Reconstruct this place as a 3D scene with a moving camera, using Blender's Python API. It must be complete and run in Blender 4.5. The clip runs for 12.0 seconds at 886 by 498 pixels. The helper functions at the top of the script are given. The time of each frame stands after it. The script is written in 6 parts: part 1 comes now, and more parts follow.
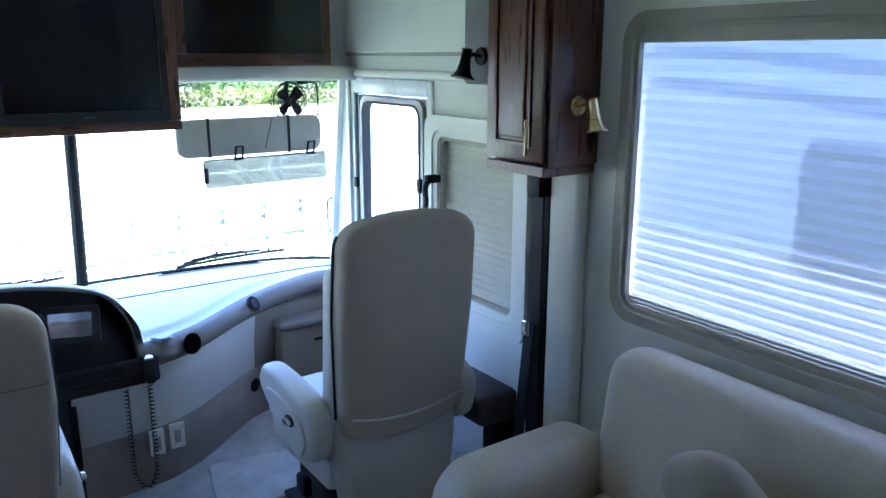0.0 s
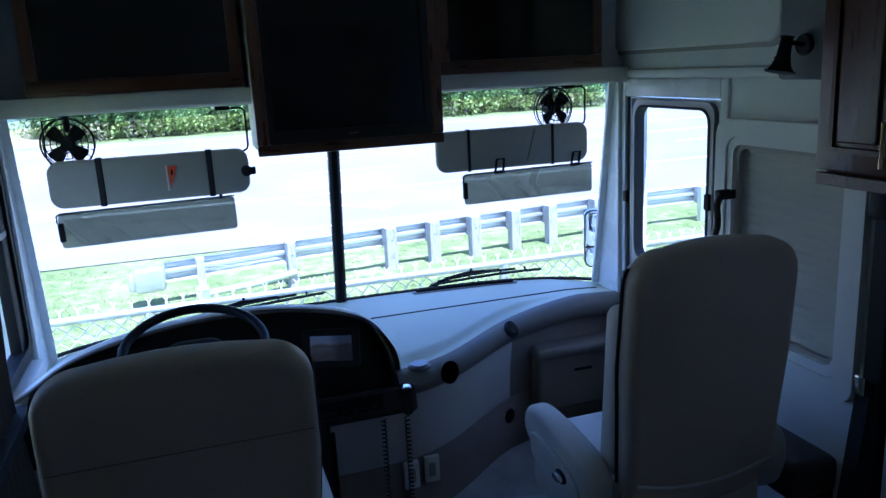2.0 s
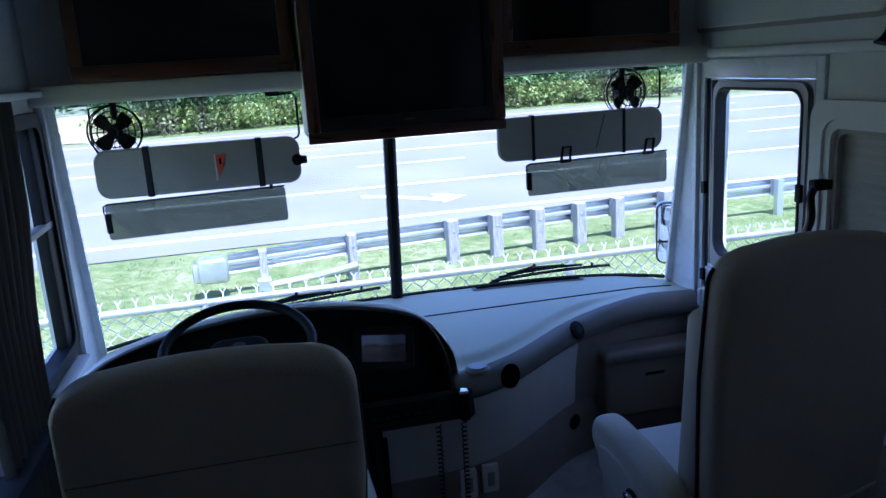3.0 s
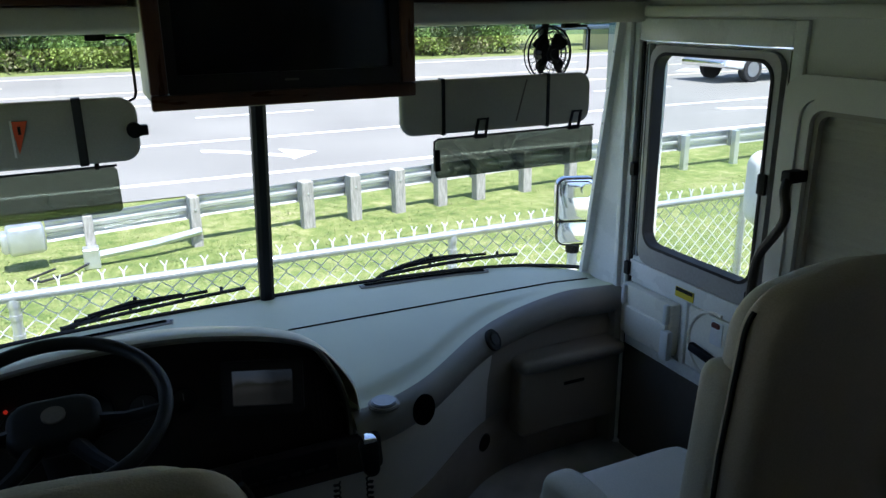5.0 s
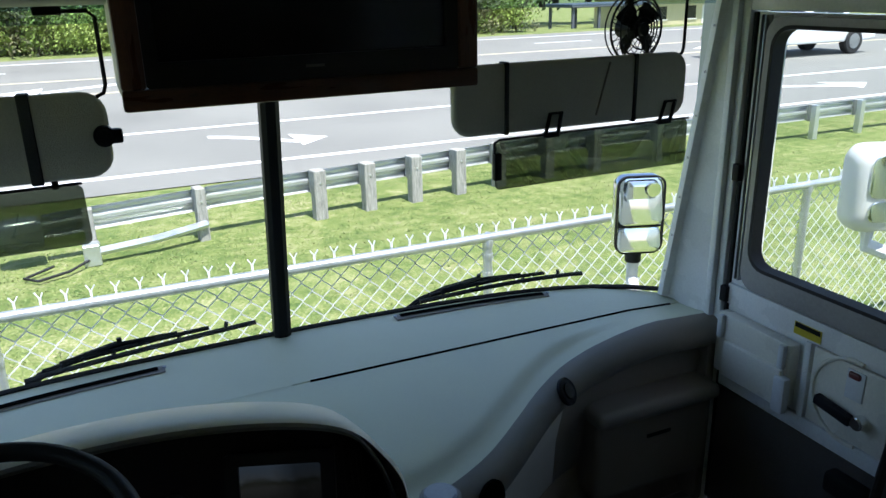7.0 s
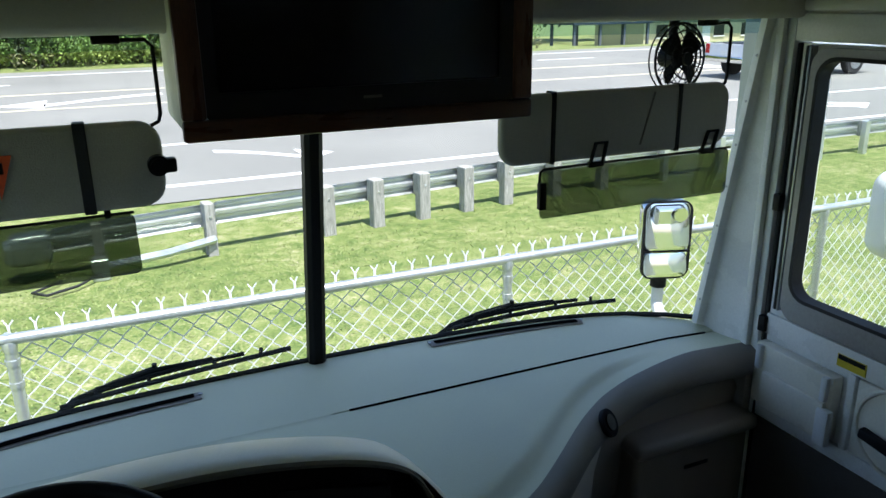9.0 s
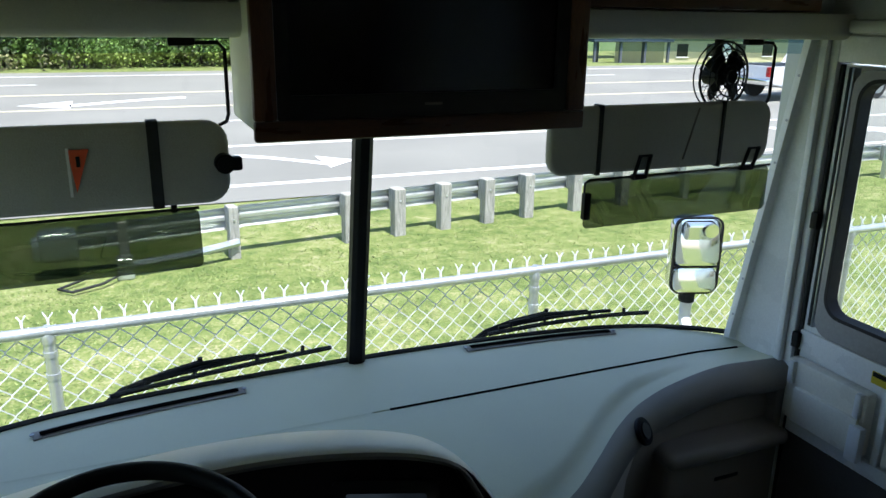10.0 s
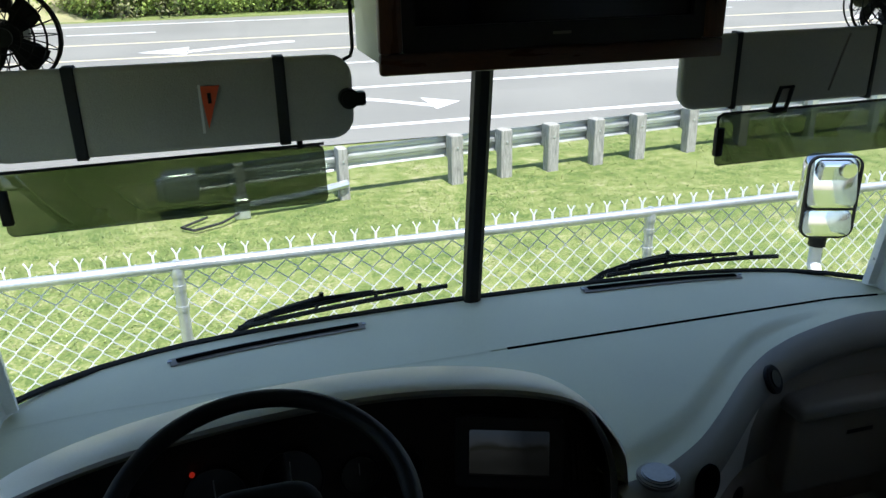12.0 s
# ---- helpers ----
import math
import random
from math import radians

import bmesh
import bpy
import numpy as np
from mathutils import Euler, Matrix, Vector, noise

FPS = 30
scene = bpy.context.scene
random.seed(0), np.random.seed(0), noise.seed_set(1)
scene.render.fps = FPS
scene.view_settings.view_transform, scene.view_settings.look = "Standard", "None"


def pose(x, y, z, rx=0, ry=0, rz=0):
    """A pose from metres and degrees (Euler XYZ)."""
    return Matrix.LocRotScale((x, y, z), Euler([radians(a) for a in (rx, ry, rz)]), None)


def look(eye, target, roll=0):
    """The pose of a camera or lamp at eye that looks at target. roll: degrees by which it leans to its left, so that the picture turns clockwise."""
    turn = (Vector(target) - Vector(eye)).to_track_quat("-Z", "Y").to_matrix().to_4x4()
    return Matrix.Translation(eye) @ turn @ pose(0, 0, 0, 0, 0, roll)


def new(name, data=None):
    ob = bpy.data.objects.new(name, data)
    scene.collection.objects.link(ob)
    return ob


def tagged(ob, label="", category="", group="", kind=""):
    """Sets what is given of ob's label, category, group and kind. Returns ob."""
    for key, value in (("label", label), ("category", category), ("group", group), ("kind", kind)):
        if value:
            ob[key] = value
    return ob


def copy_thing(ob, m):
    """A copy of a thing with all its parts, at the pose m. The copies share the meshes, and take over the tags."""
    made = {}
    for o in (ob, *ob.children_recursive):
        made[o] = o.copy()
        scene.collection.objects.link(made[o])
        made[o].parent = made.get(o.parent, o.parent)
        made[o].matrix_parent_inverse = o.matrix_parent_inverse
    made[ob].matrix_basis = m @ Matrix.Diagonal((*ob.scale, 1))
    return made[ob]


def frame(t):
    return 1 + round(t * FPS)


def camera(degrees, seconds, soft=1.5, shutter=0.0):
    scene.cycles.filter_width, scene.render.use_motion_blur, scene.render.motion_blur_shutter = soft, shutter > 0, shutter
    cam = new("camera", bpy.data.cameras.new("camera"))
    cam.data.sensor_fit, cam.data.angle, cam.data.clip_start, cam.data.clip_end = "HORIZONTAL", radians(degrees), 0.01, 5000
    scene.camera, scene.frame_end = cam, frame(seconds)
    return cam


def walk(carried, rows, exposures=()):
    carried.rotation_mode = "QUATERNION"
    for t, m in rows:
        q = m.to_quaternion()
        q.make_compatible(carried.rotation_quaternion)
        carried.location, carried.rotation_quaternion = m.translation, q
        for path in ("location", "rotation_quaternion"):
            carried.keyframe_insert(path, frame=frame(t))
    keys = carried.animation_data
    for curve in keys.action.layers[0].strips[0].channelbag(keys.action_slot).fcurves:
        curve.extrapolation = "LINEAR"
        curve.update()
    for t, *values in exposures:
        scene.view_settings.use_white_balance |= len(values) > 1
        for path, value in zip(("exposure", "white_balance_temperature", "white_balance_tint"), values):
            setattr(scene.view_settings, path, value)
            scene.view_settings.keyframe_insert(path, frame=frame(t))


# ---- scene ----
cam = camera(59.8, 12.0)
PATH = [
    (0, (-0.615, -3.821, 1.702), (0.503, -2.236, 1.215), 0.1),
    (0.5, (-0.467, -3.749, 1.693), (0.324, -1.972, 1.231), -2.7),
    (1, (-0.407, -3.641, 1.699), (0.225, -1.8, 1.241), -3.8),
    (1.5, (-0.459, -3.543, 1.693), (0.118, -1.684, 1.233), -3.7),
    (2, (-0.581, -3.43, 1.689), (0.01, -1.576, 1.229), -2.9),
    (2.5, (-0.62, -3.337, 1.678), (-0.062, -1.472, 1.217), -2.5),
    (2.7, (-0.584, -3.318, 1.666), (-0.08, -1.438, 1.206), -2.9),
    (4.3, (-0.403, -2.768, 1.618), (-0.06, -0.874, 1.076), -4.3),
    (4.5, (-0.434, -2.727, 1.626), (0.033, -0.864, 1.068), -3.6),
    (5, (-0.503, -2.622, 1.646), (0.293, -0.889, 1.044), -0.7),
    (5.5, (-0.493, -2.475, 1.615), (0.374, -0.781, 0.999), 0.3),
    (6, (-0.388, -2.289, 1.634), (0.401, -0.571, 0.981), -1.5),
    (6.5, (-0.333, -2.173, 1.619), (0.414, -0.438, 0.961), -1.9),
    (7, (-0.399, -2.081, 1.609), (0.369, -0.352, 0.961), -1.3),
    (7.2, (-0.466, -2.043, 1.636), (0.338, -0.333, 0.98), -0.9),
    (9, (-0.489, -2.011, 1.64), (0.288, -0.273, 1.027), -0.7),
    (9.5, (-0.515, -2.029, 1.637), (0.256, -0.281, 1.045), -0.0),
    (10, (-0.583, -2.025, 1.638), (0.167, -0.265, 1.054), 0.9),
    (10.5, (-0.602, -2.015, 1.634), (0.087, -0.238, 1.027), 1.2),
    (11, (-0.608, -2.001, 1.626), (-0.02, -0.201, 0.985), 0.9),
    (11.5, (-0.653, -1.997, 1.624), (-0.186, -0.173, 0.949), 0.2),
    (12, (-0.615, -1.988, 1.617), (-0.131, -0.187, 0.894), -1.2),
]
EXPOSURES = [(0, 4.17, 4900, 29), (0.5, 3.52, 4650, 27), (1, 2.92, 4500, 20), (1.5, 2.30, 4450, 23), (2.5, 1.62, 4550, 38), (4.3, 1.26, 5150, 21),
             (5, 1.28, 5800, 18), (5.5, 1.27, 5850, 16), (7, 1.06, 5950, 14), (9.5, 1.10, 6000, 14), (12, 0.97, 6050, 13)]
walk(cam, [(t, look(e, g, r)) for t, e, g, r in PATH], EXPOSURES)

# ---- light ----
SUN = Vector((0.06, -0.36, 0.93)).normalized()
world = bpy.data.worlds.new("sky")
scene.world = world
world.use_nodes = True
wn = world.node_tree
sky = wn.nodes.new("ShaderNodeTexSky")
sky.sky_type = "NISHITA"
sky.sun_disc = False
sky.sun_elevation = math.asin(SUN.z)
sky.sun_rotation = math.atan2(SUN.x, SUN.y)
wn.links.new(sky.outputs[0], wn.nodes["Background"].inputs[0])
wn.nodes["Background"].inputs[1].default_value = 0.14
sun = new("sun", bpy.data.lights.new("sun", "SUN"))
sun.data.energy = 4.8
sun.data.angle = radians(0.5)
sun.data.color = (1.0, 0.95, 0.87)
sun.matrix_world = look((8, -8, 24), Vector((8, -8, 24)) - SUN)

# ---- materials ----
MATS = {}


def mat(name, color, rough=0.6, metal=0.0, var=0.12, scale=6.0, fine=120.0, bump=0.15, spec=0.5, dirt=None, stretch=None, island=0.0):
    """A surface with grain at two scales and a fine relief."""
    if name in MATS:
        return MATS[name]
    m = bpy.data.materials.new(name)
    m.use_nodes = True
    nt = m.node_tree
    bs = nt.nodes["Principled BSDF"]
    bs.inputs["Metallic"].default_value = metal
    bs.inputs["Specular IOR Level"].default_value = spec
    tc = nt.nodes.new("ShaderNodeTexCoord")
    src = tc.outputs["Object"]
    if stretch:
        mp = nt.nodes.new("ShaderNodeMapping")
        mp.inputs["Scale"].default_value = stretch
        nt.links.new(src, mp.inputs[0])
        src = mp.outputs[0]
    n1 = nt.nodes.new("ShaderNodeTexNoise")
    n1.inputs["Scale"].default_value = scale
    n1.inputs["Detail"].default_value = 5
    n2 = nt.nodes.new("ShaderNodeTexNoise")
    n2.inputs["Scale"].default_value = fine
    n2.inputs["Detail"].default_value = 3
    nt.links.new(src, n1.inputs["Vector"])
    nt.links.new(src, n2.inputs["Vector"])
    add = nt.nodes.new("ShaderNodeMath")
    add.operation = "ADD"
    nt.links.new(n1.outputs[0], add.inputs[0])
    nt.links.new(n2.outputs[0], add.inputs[1])
    rng = nt.nodes.new("ShaderNodeMapRange")
    rng.inputs[1].default_value, rng.inputs[2].default_value = 0.6, 1.4
    nt.links.new(add.outputs[0], rng.inputs[0])
    mix = nt.nodes.new("ShaderNodeMix")
    mix.data_type = "RGBA"
    dark = dirt or tuple(c * (1 - 2 * var) for c in color)
    light = tuple(min(1, c * (1 + var)) for c in color)
    mix.inputs["A"].default_value = (*dark, 1)
    mix.inputs["B"].default_value = (*light, 1)
    nt.links.new(rng.outputs[0], mix.inputs["Factor"])
    out = mix.outputs["Result"]
    if island:
        oi = nt.nodes.new("ShaderNodeNewGeometry")
        r2 = nt.nodes.new("ShaderNodeMapRange")
        r2.inputs[3].default_value, r2.inputs[4].default_value = 1 - island, 1 + island
        nt.links.new(oi.outputs["Random Per Island"], r2.inputs[0])
        hs = nt.nodes.new("ShaderNodeHueSaturation")
        nt.links.new(r2.outputs[0], hs.inputs["Value"])
        nt.links.new(out, hs.inputs["Color"])
        out = hs.outputs[0]
    nt.links.new(out, bs.inputs["Base Color"])
    r3 = nt.nodes.new("ShaderNodeMapRange")
    r3.inputs[1].default_value, r3.inputs[2].default_value = 0.3, 0.7
    r3.inputs[3].default_value, r3.inputs[4].default_value = max(0.02, rough - 0.08), min(1, rough + 0.08)
    nt.links.new(n1.outputs[0], r3.inputs[0])
    nt.links.new(r3.outputs[0], bs.inputs["Roughness"])
    if bump:
        bp = nt.nodes.new("ShaderNodeBump")
        bp.inputs["Strength"].default_value = bump
        bp.inputs["Distance"].default_value = 0.004
        nt.links.new(n2.outputs[0], bp.inputs["Height"])
        nt.links.new(bp.outputs[0], bs.inputs["Normal"])
    MATS[name] = m
    return m


def clear(name, tint, gloss=0.06, rough=0.02):
    """Clear or smoked pane: light goes straight through, with a mirror gloss on top."""
    m = bpy.data.materials.new(name)
    m.use_nodes = True
    nt = m.node_tree
    nt.nodes.remove(nt.nodes["Principled BSDF"])
    tr = nt.nodes.new("ShaderNodeBsdfTransparent")
    tr.inputs[0].default_value = (*tint, 1)
    gl = nt.nodes.new("ShaderNodeBsdfGlossy")
    gl.inputs["Roughness"].default_value = rough
    mx = nt.nodes.new("ShaderNodeMixShader")
    mx.inputs[0].default_value = gloss
    nt.links.new(tr.outputs[0], mx.inputs[1])
    nt.links.new(gl.outputs[0], mx.inputs[2])
    nt.links.new(mx.outputs[0], nt.nodes["Material Output"].inputs[0])
    return m


def glow(name, color, strength):
    m = bpy.data.materials.new(name)
    m.use_nodes = True
    bs = m.node_tree.nodes["Principled BSDF"]
    bs.inputs["Base Color"].default_value = (*[c * 0.02 for c in color], 1)
    bs.inputs["Emission Color"].default_value = (*color, 1)
    bs.inputs["Emission Strength"].default_value = strength
    bs.inputs["Roughness"].default_value = 0.35
    bs.inputs["Specular IOR Level"].default_value = 0.25
    return m


CREAM = mat("cream_vinyl", (0.74, 0.725, 0.65), 0.55, var=0.04, fine=300, bump=0.1)
WALLP = mat("wall_panel", (0.70, 0.695, 0.635), 0.6, var=0.05, fine=200, bump=0.08)
CEIL = mat("ceiling_vinyl", (0.78, 0.77, 0.71), 0.7, var=0.04, fine=200)
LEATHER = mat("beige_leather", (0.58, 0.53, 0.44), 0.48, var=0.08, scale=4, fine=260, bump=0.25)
# Darker, warmer leather copy; shade on the chair backs is in the colour.
LEATHER_D = mat("beige_leather_back_shaded", (0.47, 0.385, 0.285), 0.55, var=0.08, scale=4, fine=260, bump=0.25)
SOFA = mat("sofa_leather", (0.58, 0.50, 0.38), 0.45, var=0.10, scale=3, fine=200, bump=0.25)
PIPING = mat("dark_piping", (0.15, 0.13, 0.11), 0.6)
DASH = mat("dash_vinyl", (0.60, 0.61, 0.44), 0.5, var=0.06, scale=3, fine=420, bump=0.3)
# Roll vinyl: the shade on rear-facing parts is darkened into this colour.
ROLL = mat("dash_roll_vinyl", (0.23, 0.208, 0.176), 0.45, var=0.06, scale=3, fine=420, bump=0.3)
HOOD = mat("hood_vinyl", (0.88, 0.835, 0.69), 0.36, var=0.05, fine=420, bump=0.15, spec=0.7)
LOWER = mat("lower_dash_panel", (0.64, 0.60, 0.53), 0.6, var=0.06, fine=300, bump=0.2)
KICK = mat("kick_carpet", (0.30, 0.25, 0.20), 0.95, var=0.2, fine=500, bump=0.6)
BLACK = mat("black_plastic", (0.008, 0.008, 0.009), 0.52, var=0.2, fine=300, bump=0.1, spec=0.2)
PANEL = mat("instrument_panel_black", (0.015, 0.012, 0.011), 0.42, var=0.2, fine=300, bump=0.05, spec=0.3)
RUBBER = mat("black_rubber", (0.015, 0.015, 0.016), 0.7, var=0.2)
STRAP = mat("black_webbing", (0.014, 0.014, 0.016), 0.75, var=0.2, fine=900, bump=0.5)
WOOD = mat("cherry_wood", (0.115, 0.045, 0.022), 0.32, var=0.28, scale=5, fine=60, bump=0.05, stretch=(9, 9, 1.2))
WOOD_H = mat("cherry_wood_rail", (0.085, 0.031, 0.015), 0.32, var=0.28, scale=5, fine=60, bump=0.05, stretch=(1.2, 9, 9))
SMOKED = mat("smoked_glass_door", (0.008, 0.008, 0.009), 0.12, var=0.1, bump=0.0)
SCREEN = mat("tv_screen_black", (0.006, 0.006, 0.007), 0.16, var=0.1, bump=0.0)
TVPLASTIC = mat("tv_bezel", (0.012, 0.011, 0.011), 0.4, bump=0.05)
CARPET = mat("grey_carpet", (0.50, 0.49, 0.465), 0.98, var=0.22, scale=9, fine=450, bump=0.9)
BRASS = mat("polished_brass", (0.75, 0.58, 0.30), 0.22, metal=1, var=0.08, bump=0.02)
CHROME = mat("chrome", (0.78, 0.79, 0.80), 0.08, metal=1, var=0.03, bump=0.0)
STEEL = mat("brushed_steel", (0.42, 0.43, 0.45), 0.35, metal=1, var=0.1, bump=0.05)
ALU = mat("grey_aluminium", (0.34, 0.34, 0.34), 0.42, metal=0.4, var=0.08, bump=0.05)
GALV = mat("galvanised_steel", (0.62, 0.64, 0.65), 0.36, metal=0.75, var=0.07, scale=8, fine=90)
WIRE = mat("galvanised_wire", (0.80, 0.82, 0.82), 0.45, metal=0.2, var=0.08)
MIRROR = mat("mirror_glass", (0.85, 0.87, 0.88), 0.015, metal=1, var=0.0, bump=0.0)
WHITEP = mat("white_plastic", (0.72, 0.72, 0.70), 0.4, var=0.04, bump=0.04)
BONE = mat("bone_plastic", (0.80, 0.76, 0.64), 0.30, var=0.05, bump=0.04)
FRAMEP = mat("white_painted_frame", (0.84, 0.845, 0.81), 0.27, var=0.05, fine=150, bump=0.05)
TAUPE = mat("taupe_window_frame", (0.36, 0.33, 0.26), 0.5, var=0.06, bump=0.08)
VISOR = mat("visor_vinyl", (0.40, 0.38, 0.32), 0.6, var=0.08, fine=380, bump=0.3)
VALANCE = mat("valance_vinyl", (0.50, 0.48, 0.42), 0.6, var=0.05, fine=300)
ORANGE = mat("orange_tag", (0.75, 0.10, 0.03), 0.5, var=0.05, bump=0.0)
YELLOW = mat("yellow_label", (0.62, 0.50, 0.03), 0.5, var=0.05, bump=0.0)
PAPER = mat("white_paper", (0.75, 0.74, 0.70), 0.8, var=0.04, bump=0.0)
DOORLOW = mat("dark_door_carpet", (0.11, 0.095, 0.082), 0.95, var=0.2, fine=400, bump=0.6)
GLASS = clear("window_glass", (0.93, 0.96, 0.94), 0.035)
BAND = clear("sun_band_tint", (0.22, 0.36, 0.46), 0.03)
BAND2 = clear("sun_band_light_tint", (0.55, 0.70, 0.76), 0.03)
ACRYL = clear("smoked_acrylic", (0.30, 0.33, 0.285), 0.07)
CURTAIN = mat("grey_brown_curtain", (0.16, 0.14, 0.12), 0.9, var=0.15, fine=400, bump=0.4)
ASPHALT = mat("worn_asphalt", (0.213, 0.209, 0.185), 0.85, var=0.14, scale=0.35, fine=60, bump=0.3)
PAINT = mat("road_paint_white", (0.72, 0.72, 0.70), 0.7, var=0.12, scale=5, fine=40)
PAINTY = mat("road_paint_yellow", (0.66, 0.58, 0.38), 0.7, var=0.12, scale=5, fine=40)
TIMBER = mat("weathered_post_timber", (0.40, 0.39, 0.35), 0.85, var=0.36, scale=7, fine=60, bump=0.6, stretch=(7, 7, 1))
BARK = mat("bark", (0.09, 0.07, 0.05), 0.95, var=0.3, scale=8, fine=40, bump=0.6)
CARWHITE = mat("white_car_paint", (0.74, 0.75, 0.76), 0.22, var=0.03, bump=0.0)
CARGLASS = mat("car_window_dark", (0.02, 0.022, 0.025), 0.08, bump=0.0)
TYRE = mat("tyre_rubber", (0.02, 0.02, 0.02), 0.8)
SIDING = mat("pale_yellow_siding", (0.55, 0.50, 0.30), 0.8, var=0.08)
ROOFM = mat("dark_roof", (0.10, 0.11, 0.13), 0.8, var=0.12)
REDLENS = mat("red_lamp_lens", (0.45, 0.02, 0.02), 0.2, bump=0.0)


def shade_cloth():
    """Day shade: a thin pleated cloth that lets part of the daylight through."""
    m = bpy.data.materials.new("day_shade_cloth")
    m.use_nodes = True
    nt = m.node_tree
    nt.nodes.remove(nt.nodes["Principled BSDF"])
    di = nt.nodes.new("ShaderNodeBsdfDiffuse")
    di.inputs[0].default_value = (0.62, 0.635, 0.66, 1)
    tl = nt.nodes.new("ShaderNodeBsdfTranslucent")
    tl.inputs[0].default_value = (0.165, 0.166, 0.176, 1)
    tr = nt.nodes.new("ShaderNodeBsdfTransparent")
    a = nt.nodes.new("ShaderNodeMixShader")
    a.inputs[0].default_value = 0.6
    b = nt.nodes.new("ShaderNodeMixShader")
    b.inputs[0].default_value = 0.09
    nt.links.new(di.outputs[0], a.inputs[1])
    nt.links.new(tl.outputs[0], a.inputs[2])
    nt.links.new(a.outputs[0], b.inputs[1])
    nt.links.new(tr.outputs[0], b.inputs[2])
    nt.links.new(b.outputs[0], nt.nodes["Material Output"].inputs[0])
    return m


DAYSHADE = shade_cloth()
NIGHTSHADE = mat("cream_pleated_shade", (0.52, 0.50, 0.40), 0.85, var=0.06, fine=300)


# Matt black that paints the shade inside slots and recesses.
SLOT = mat("recess_shade_black", (0.004, 0.004, 0.004), 1.0, spec=0.0, bump=0)
GLOVE = mat("brown_glove_box_vinyl", (0.25, 0.215, 0.17), 0.55, var=0.06, fine=300, bump=0.2)


def grass_mat():
    """Mown turf: green, yellow-green and straw patches at three scales."""
    m = bpy.data.materials.new("mown_grass")
    m.use_nodes = True
    nt = m.node_tree
    bs = nt.nodes["Principled BSDF"]
    bs.inputs["Roughness"].default_value = 0.95
    bs.inputs["Specular IOR Level"].default_value = 0.2
    tc = nt.nodes.new("ShaderNodeTexCoord")
    acc = None
    for scale, weight in ((0.9, 0.30), (6.0, 0.40), (38.0, 0.62)):
        n = nt.nodes.new("ShaderNodeTexNoise")
        n.inputs["Scale"].default_value = scale
        n.inputs["Detail"].default_value = 4
        nt.links.new(tc.outputs["Object"], n.inputs["Vector"])
        k = nt.nodes.new("ShaderNodeMath")
        k.operation = "MULTIPLY_ADD"
        k.inputs[1].default_value = weight
        nt.links.new(n.outputs[0], k.inputs[0])
        if acc is None:
            k.inputs[2].default_value = -0.16
        else:
            nt.links.new(acc, k.inputs[2])
        acc = k.outputs[0]
    ramp = nt.nodes.new("ShaderNodeValToRGB")
    e = ramp.color_ramp.elements
    e[0].position, e[0].color = 0.32, (0.050, 0.092, 0.022, 1)
    e[1].position, e[1].color = 0.66, (0.35, 0.325, 0.195, 1)
    for pos, col in ((0.44, (0.110, 0.154, 0.040, 1)), (0.52, (0.170, 0.206, 0.061, 1)), (0.59, (0.240, 0.253, 0.100, 1))):
        el = e.new(pos)
        el.color = col
    nt.links.new(acc, ramp.inputs[0])
    nt.links.new(ramp.outputs[0], bs.inputs["Base Color"])
    bp = nt.nodes.new("ShaderNodeBump")
    bp.inputs["Strength"].default_value = 0.7
    bp.inputs["Distance"].default_value = 0.02
    nt.links.new(acc, bp.inputs["Height"])
    nt.links.new(bp.outputs[0], bs.inputs["Normal"])
    return m


GRASS = grass_mat()
BLADE = mat("grass_blades", (0.200, 0.240, 0.076), 0.8, var=0.2, scale=2, bump=0, island=0.45)
LEAFM = mat("spring_leaves", (0.25, 0.33, 0.065), 0.7, var=0.25, scale=0.6, fine=6, bump=0, island=0.6)
LEAFO = mat("olive_scrub_leaves", (0.19, 0.185, 0.080), 0.75, var=0.25, scale=0.6, fine=6, bump=0, island=0.6)
STRAW = mat("straw_grass", (0.34, 0.32, 0.16), 0.95, var=0.25, scale=0.8, fine=14, bump=0.6)
LEAFD = mat("dark_leaves", (0.085, 0.14, 0.034), 0.7, var=0.25, scale=0.6, fine=6, bump=0, island=0.6)


# ---- mesh helpers ----
def part(name, bm, material, parent=None, label="", smooth=35):
    me = bpy.data.meshes.new(name)
    bmesh.ops.recalc_face_normals(bm, faces=bm.faces)
    bm.to_mesh(me)
    bm.free()
    me.materials.append(material)
    if smooth:
        me.polygons.foreach_set("use_smooth", [True] * len(me.polygons))
        me.set_sharp_from_angle(angle=radians(smooth))
    ob = new(name, me)
    if parent is not None:
        ob.parent = parent
    if label:
        tagged(ob, label)
    return ob


def thing(name, label, category, at=(0, 0, 0), group="", kind="", turn=0):
    ob = new(name)
    ob.empty_display_size = 0.1
    ob.location = at
    ob.rotation_euler = (0, 0, radians(turn))
    return tagged(ob, label, category, group, kind)


def box(x0, x1, y0, y1, z0, z1, bev=0.0, seg=2, bm=None):
    bm = bm or bmesh.new()
    made = bmesh.ops.create_cube(bm, size=1.0)["verts"]
    bmesh.ops.transform(bm, verts=made, matrix=Matrix.Translation(((x0 + x1) / 2, (y0 + y1) / 2, (z0 + z1) / 2)) @ Matrix.Diagonal((abs(x1 - x0), abs(y1 - y0), abs(z1 - z0), 1)))
    if bev:
        edges = list({e for v in made for e in v.link_edges})
        bmesh.ops.bevel(bm, geom=edges, offset=bev, segments=seg, profile=0.5, affect="EDGES")
    return bm


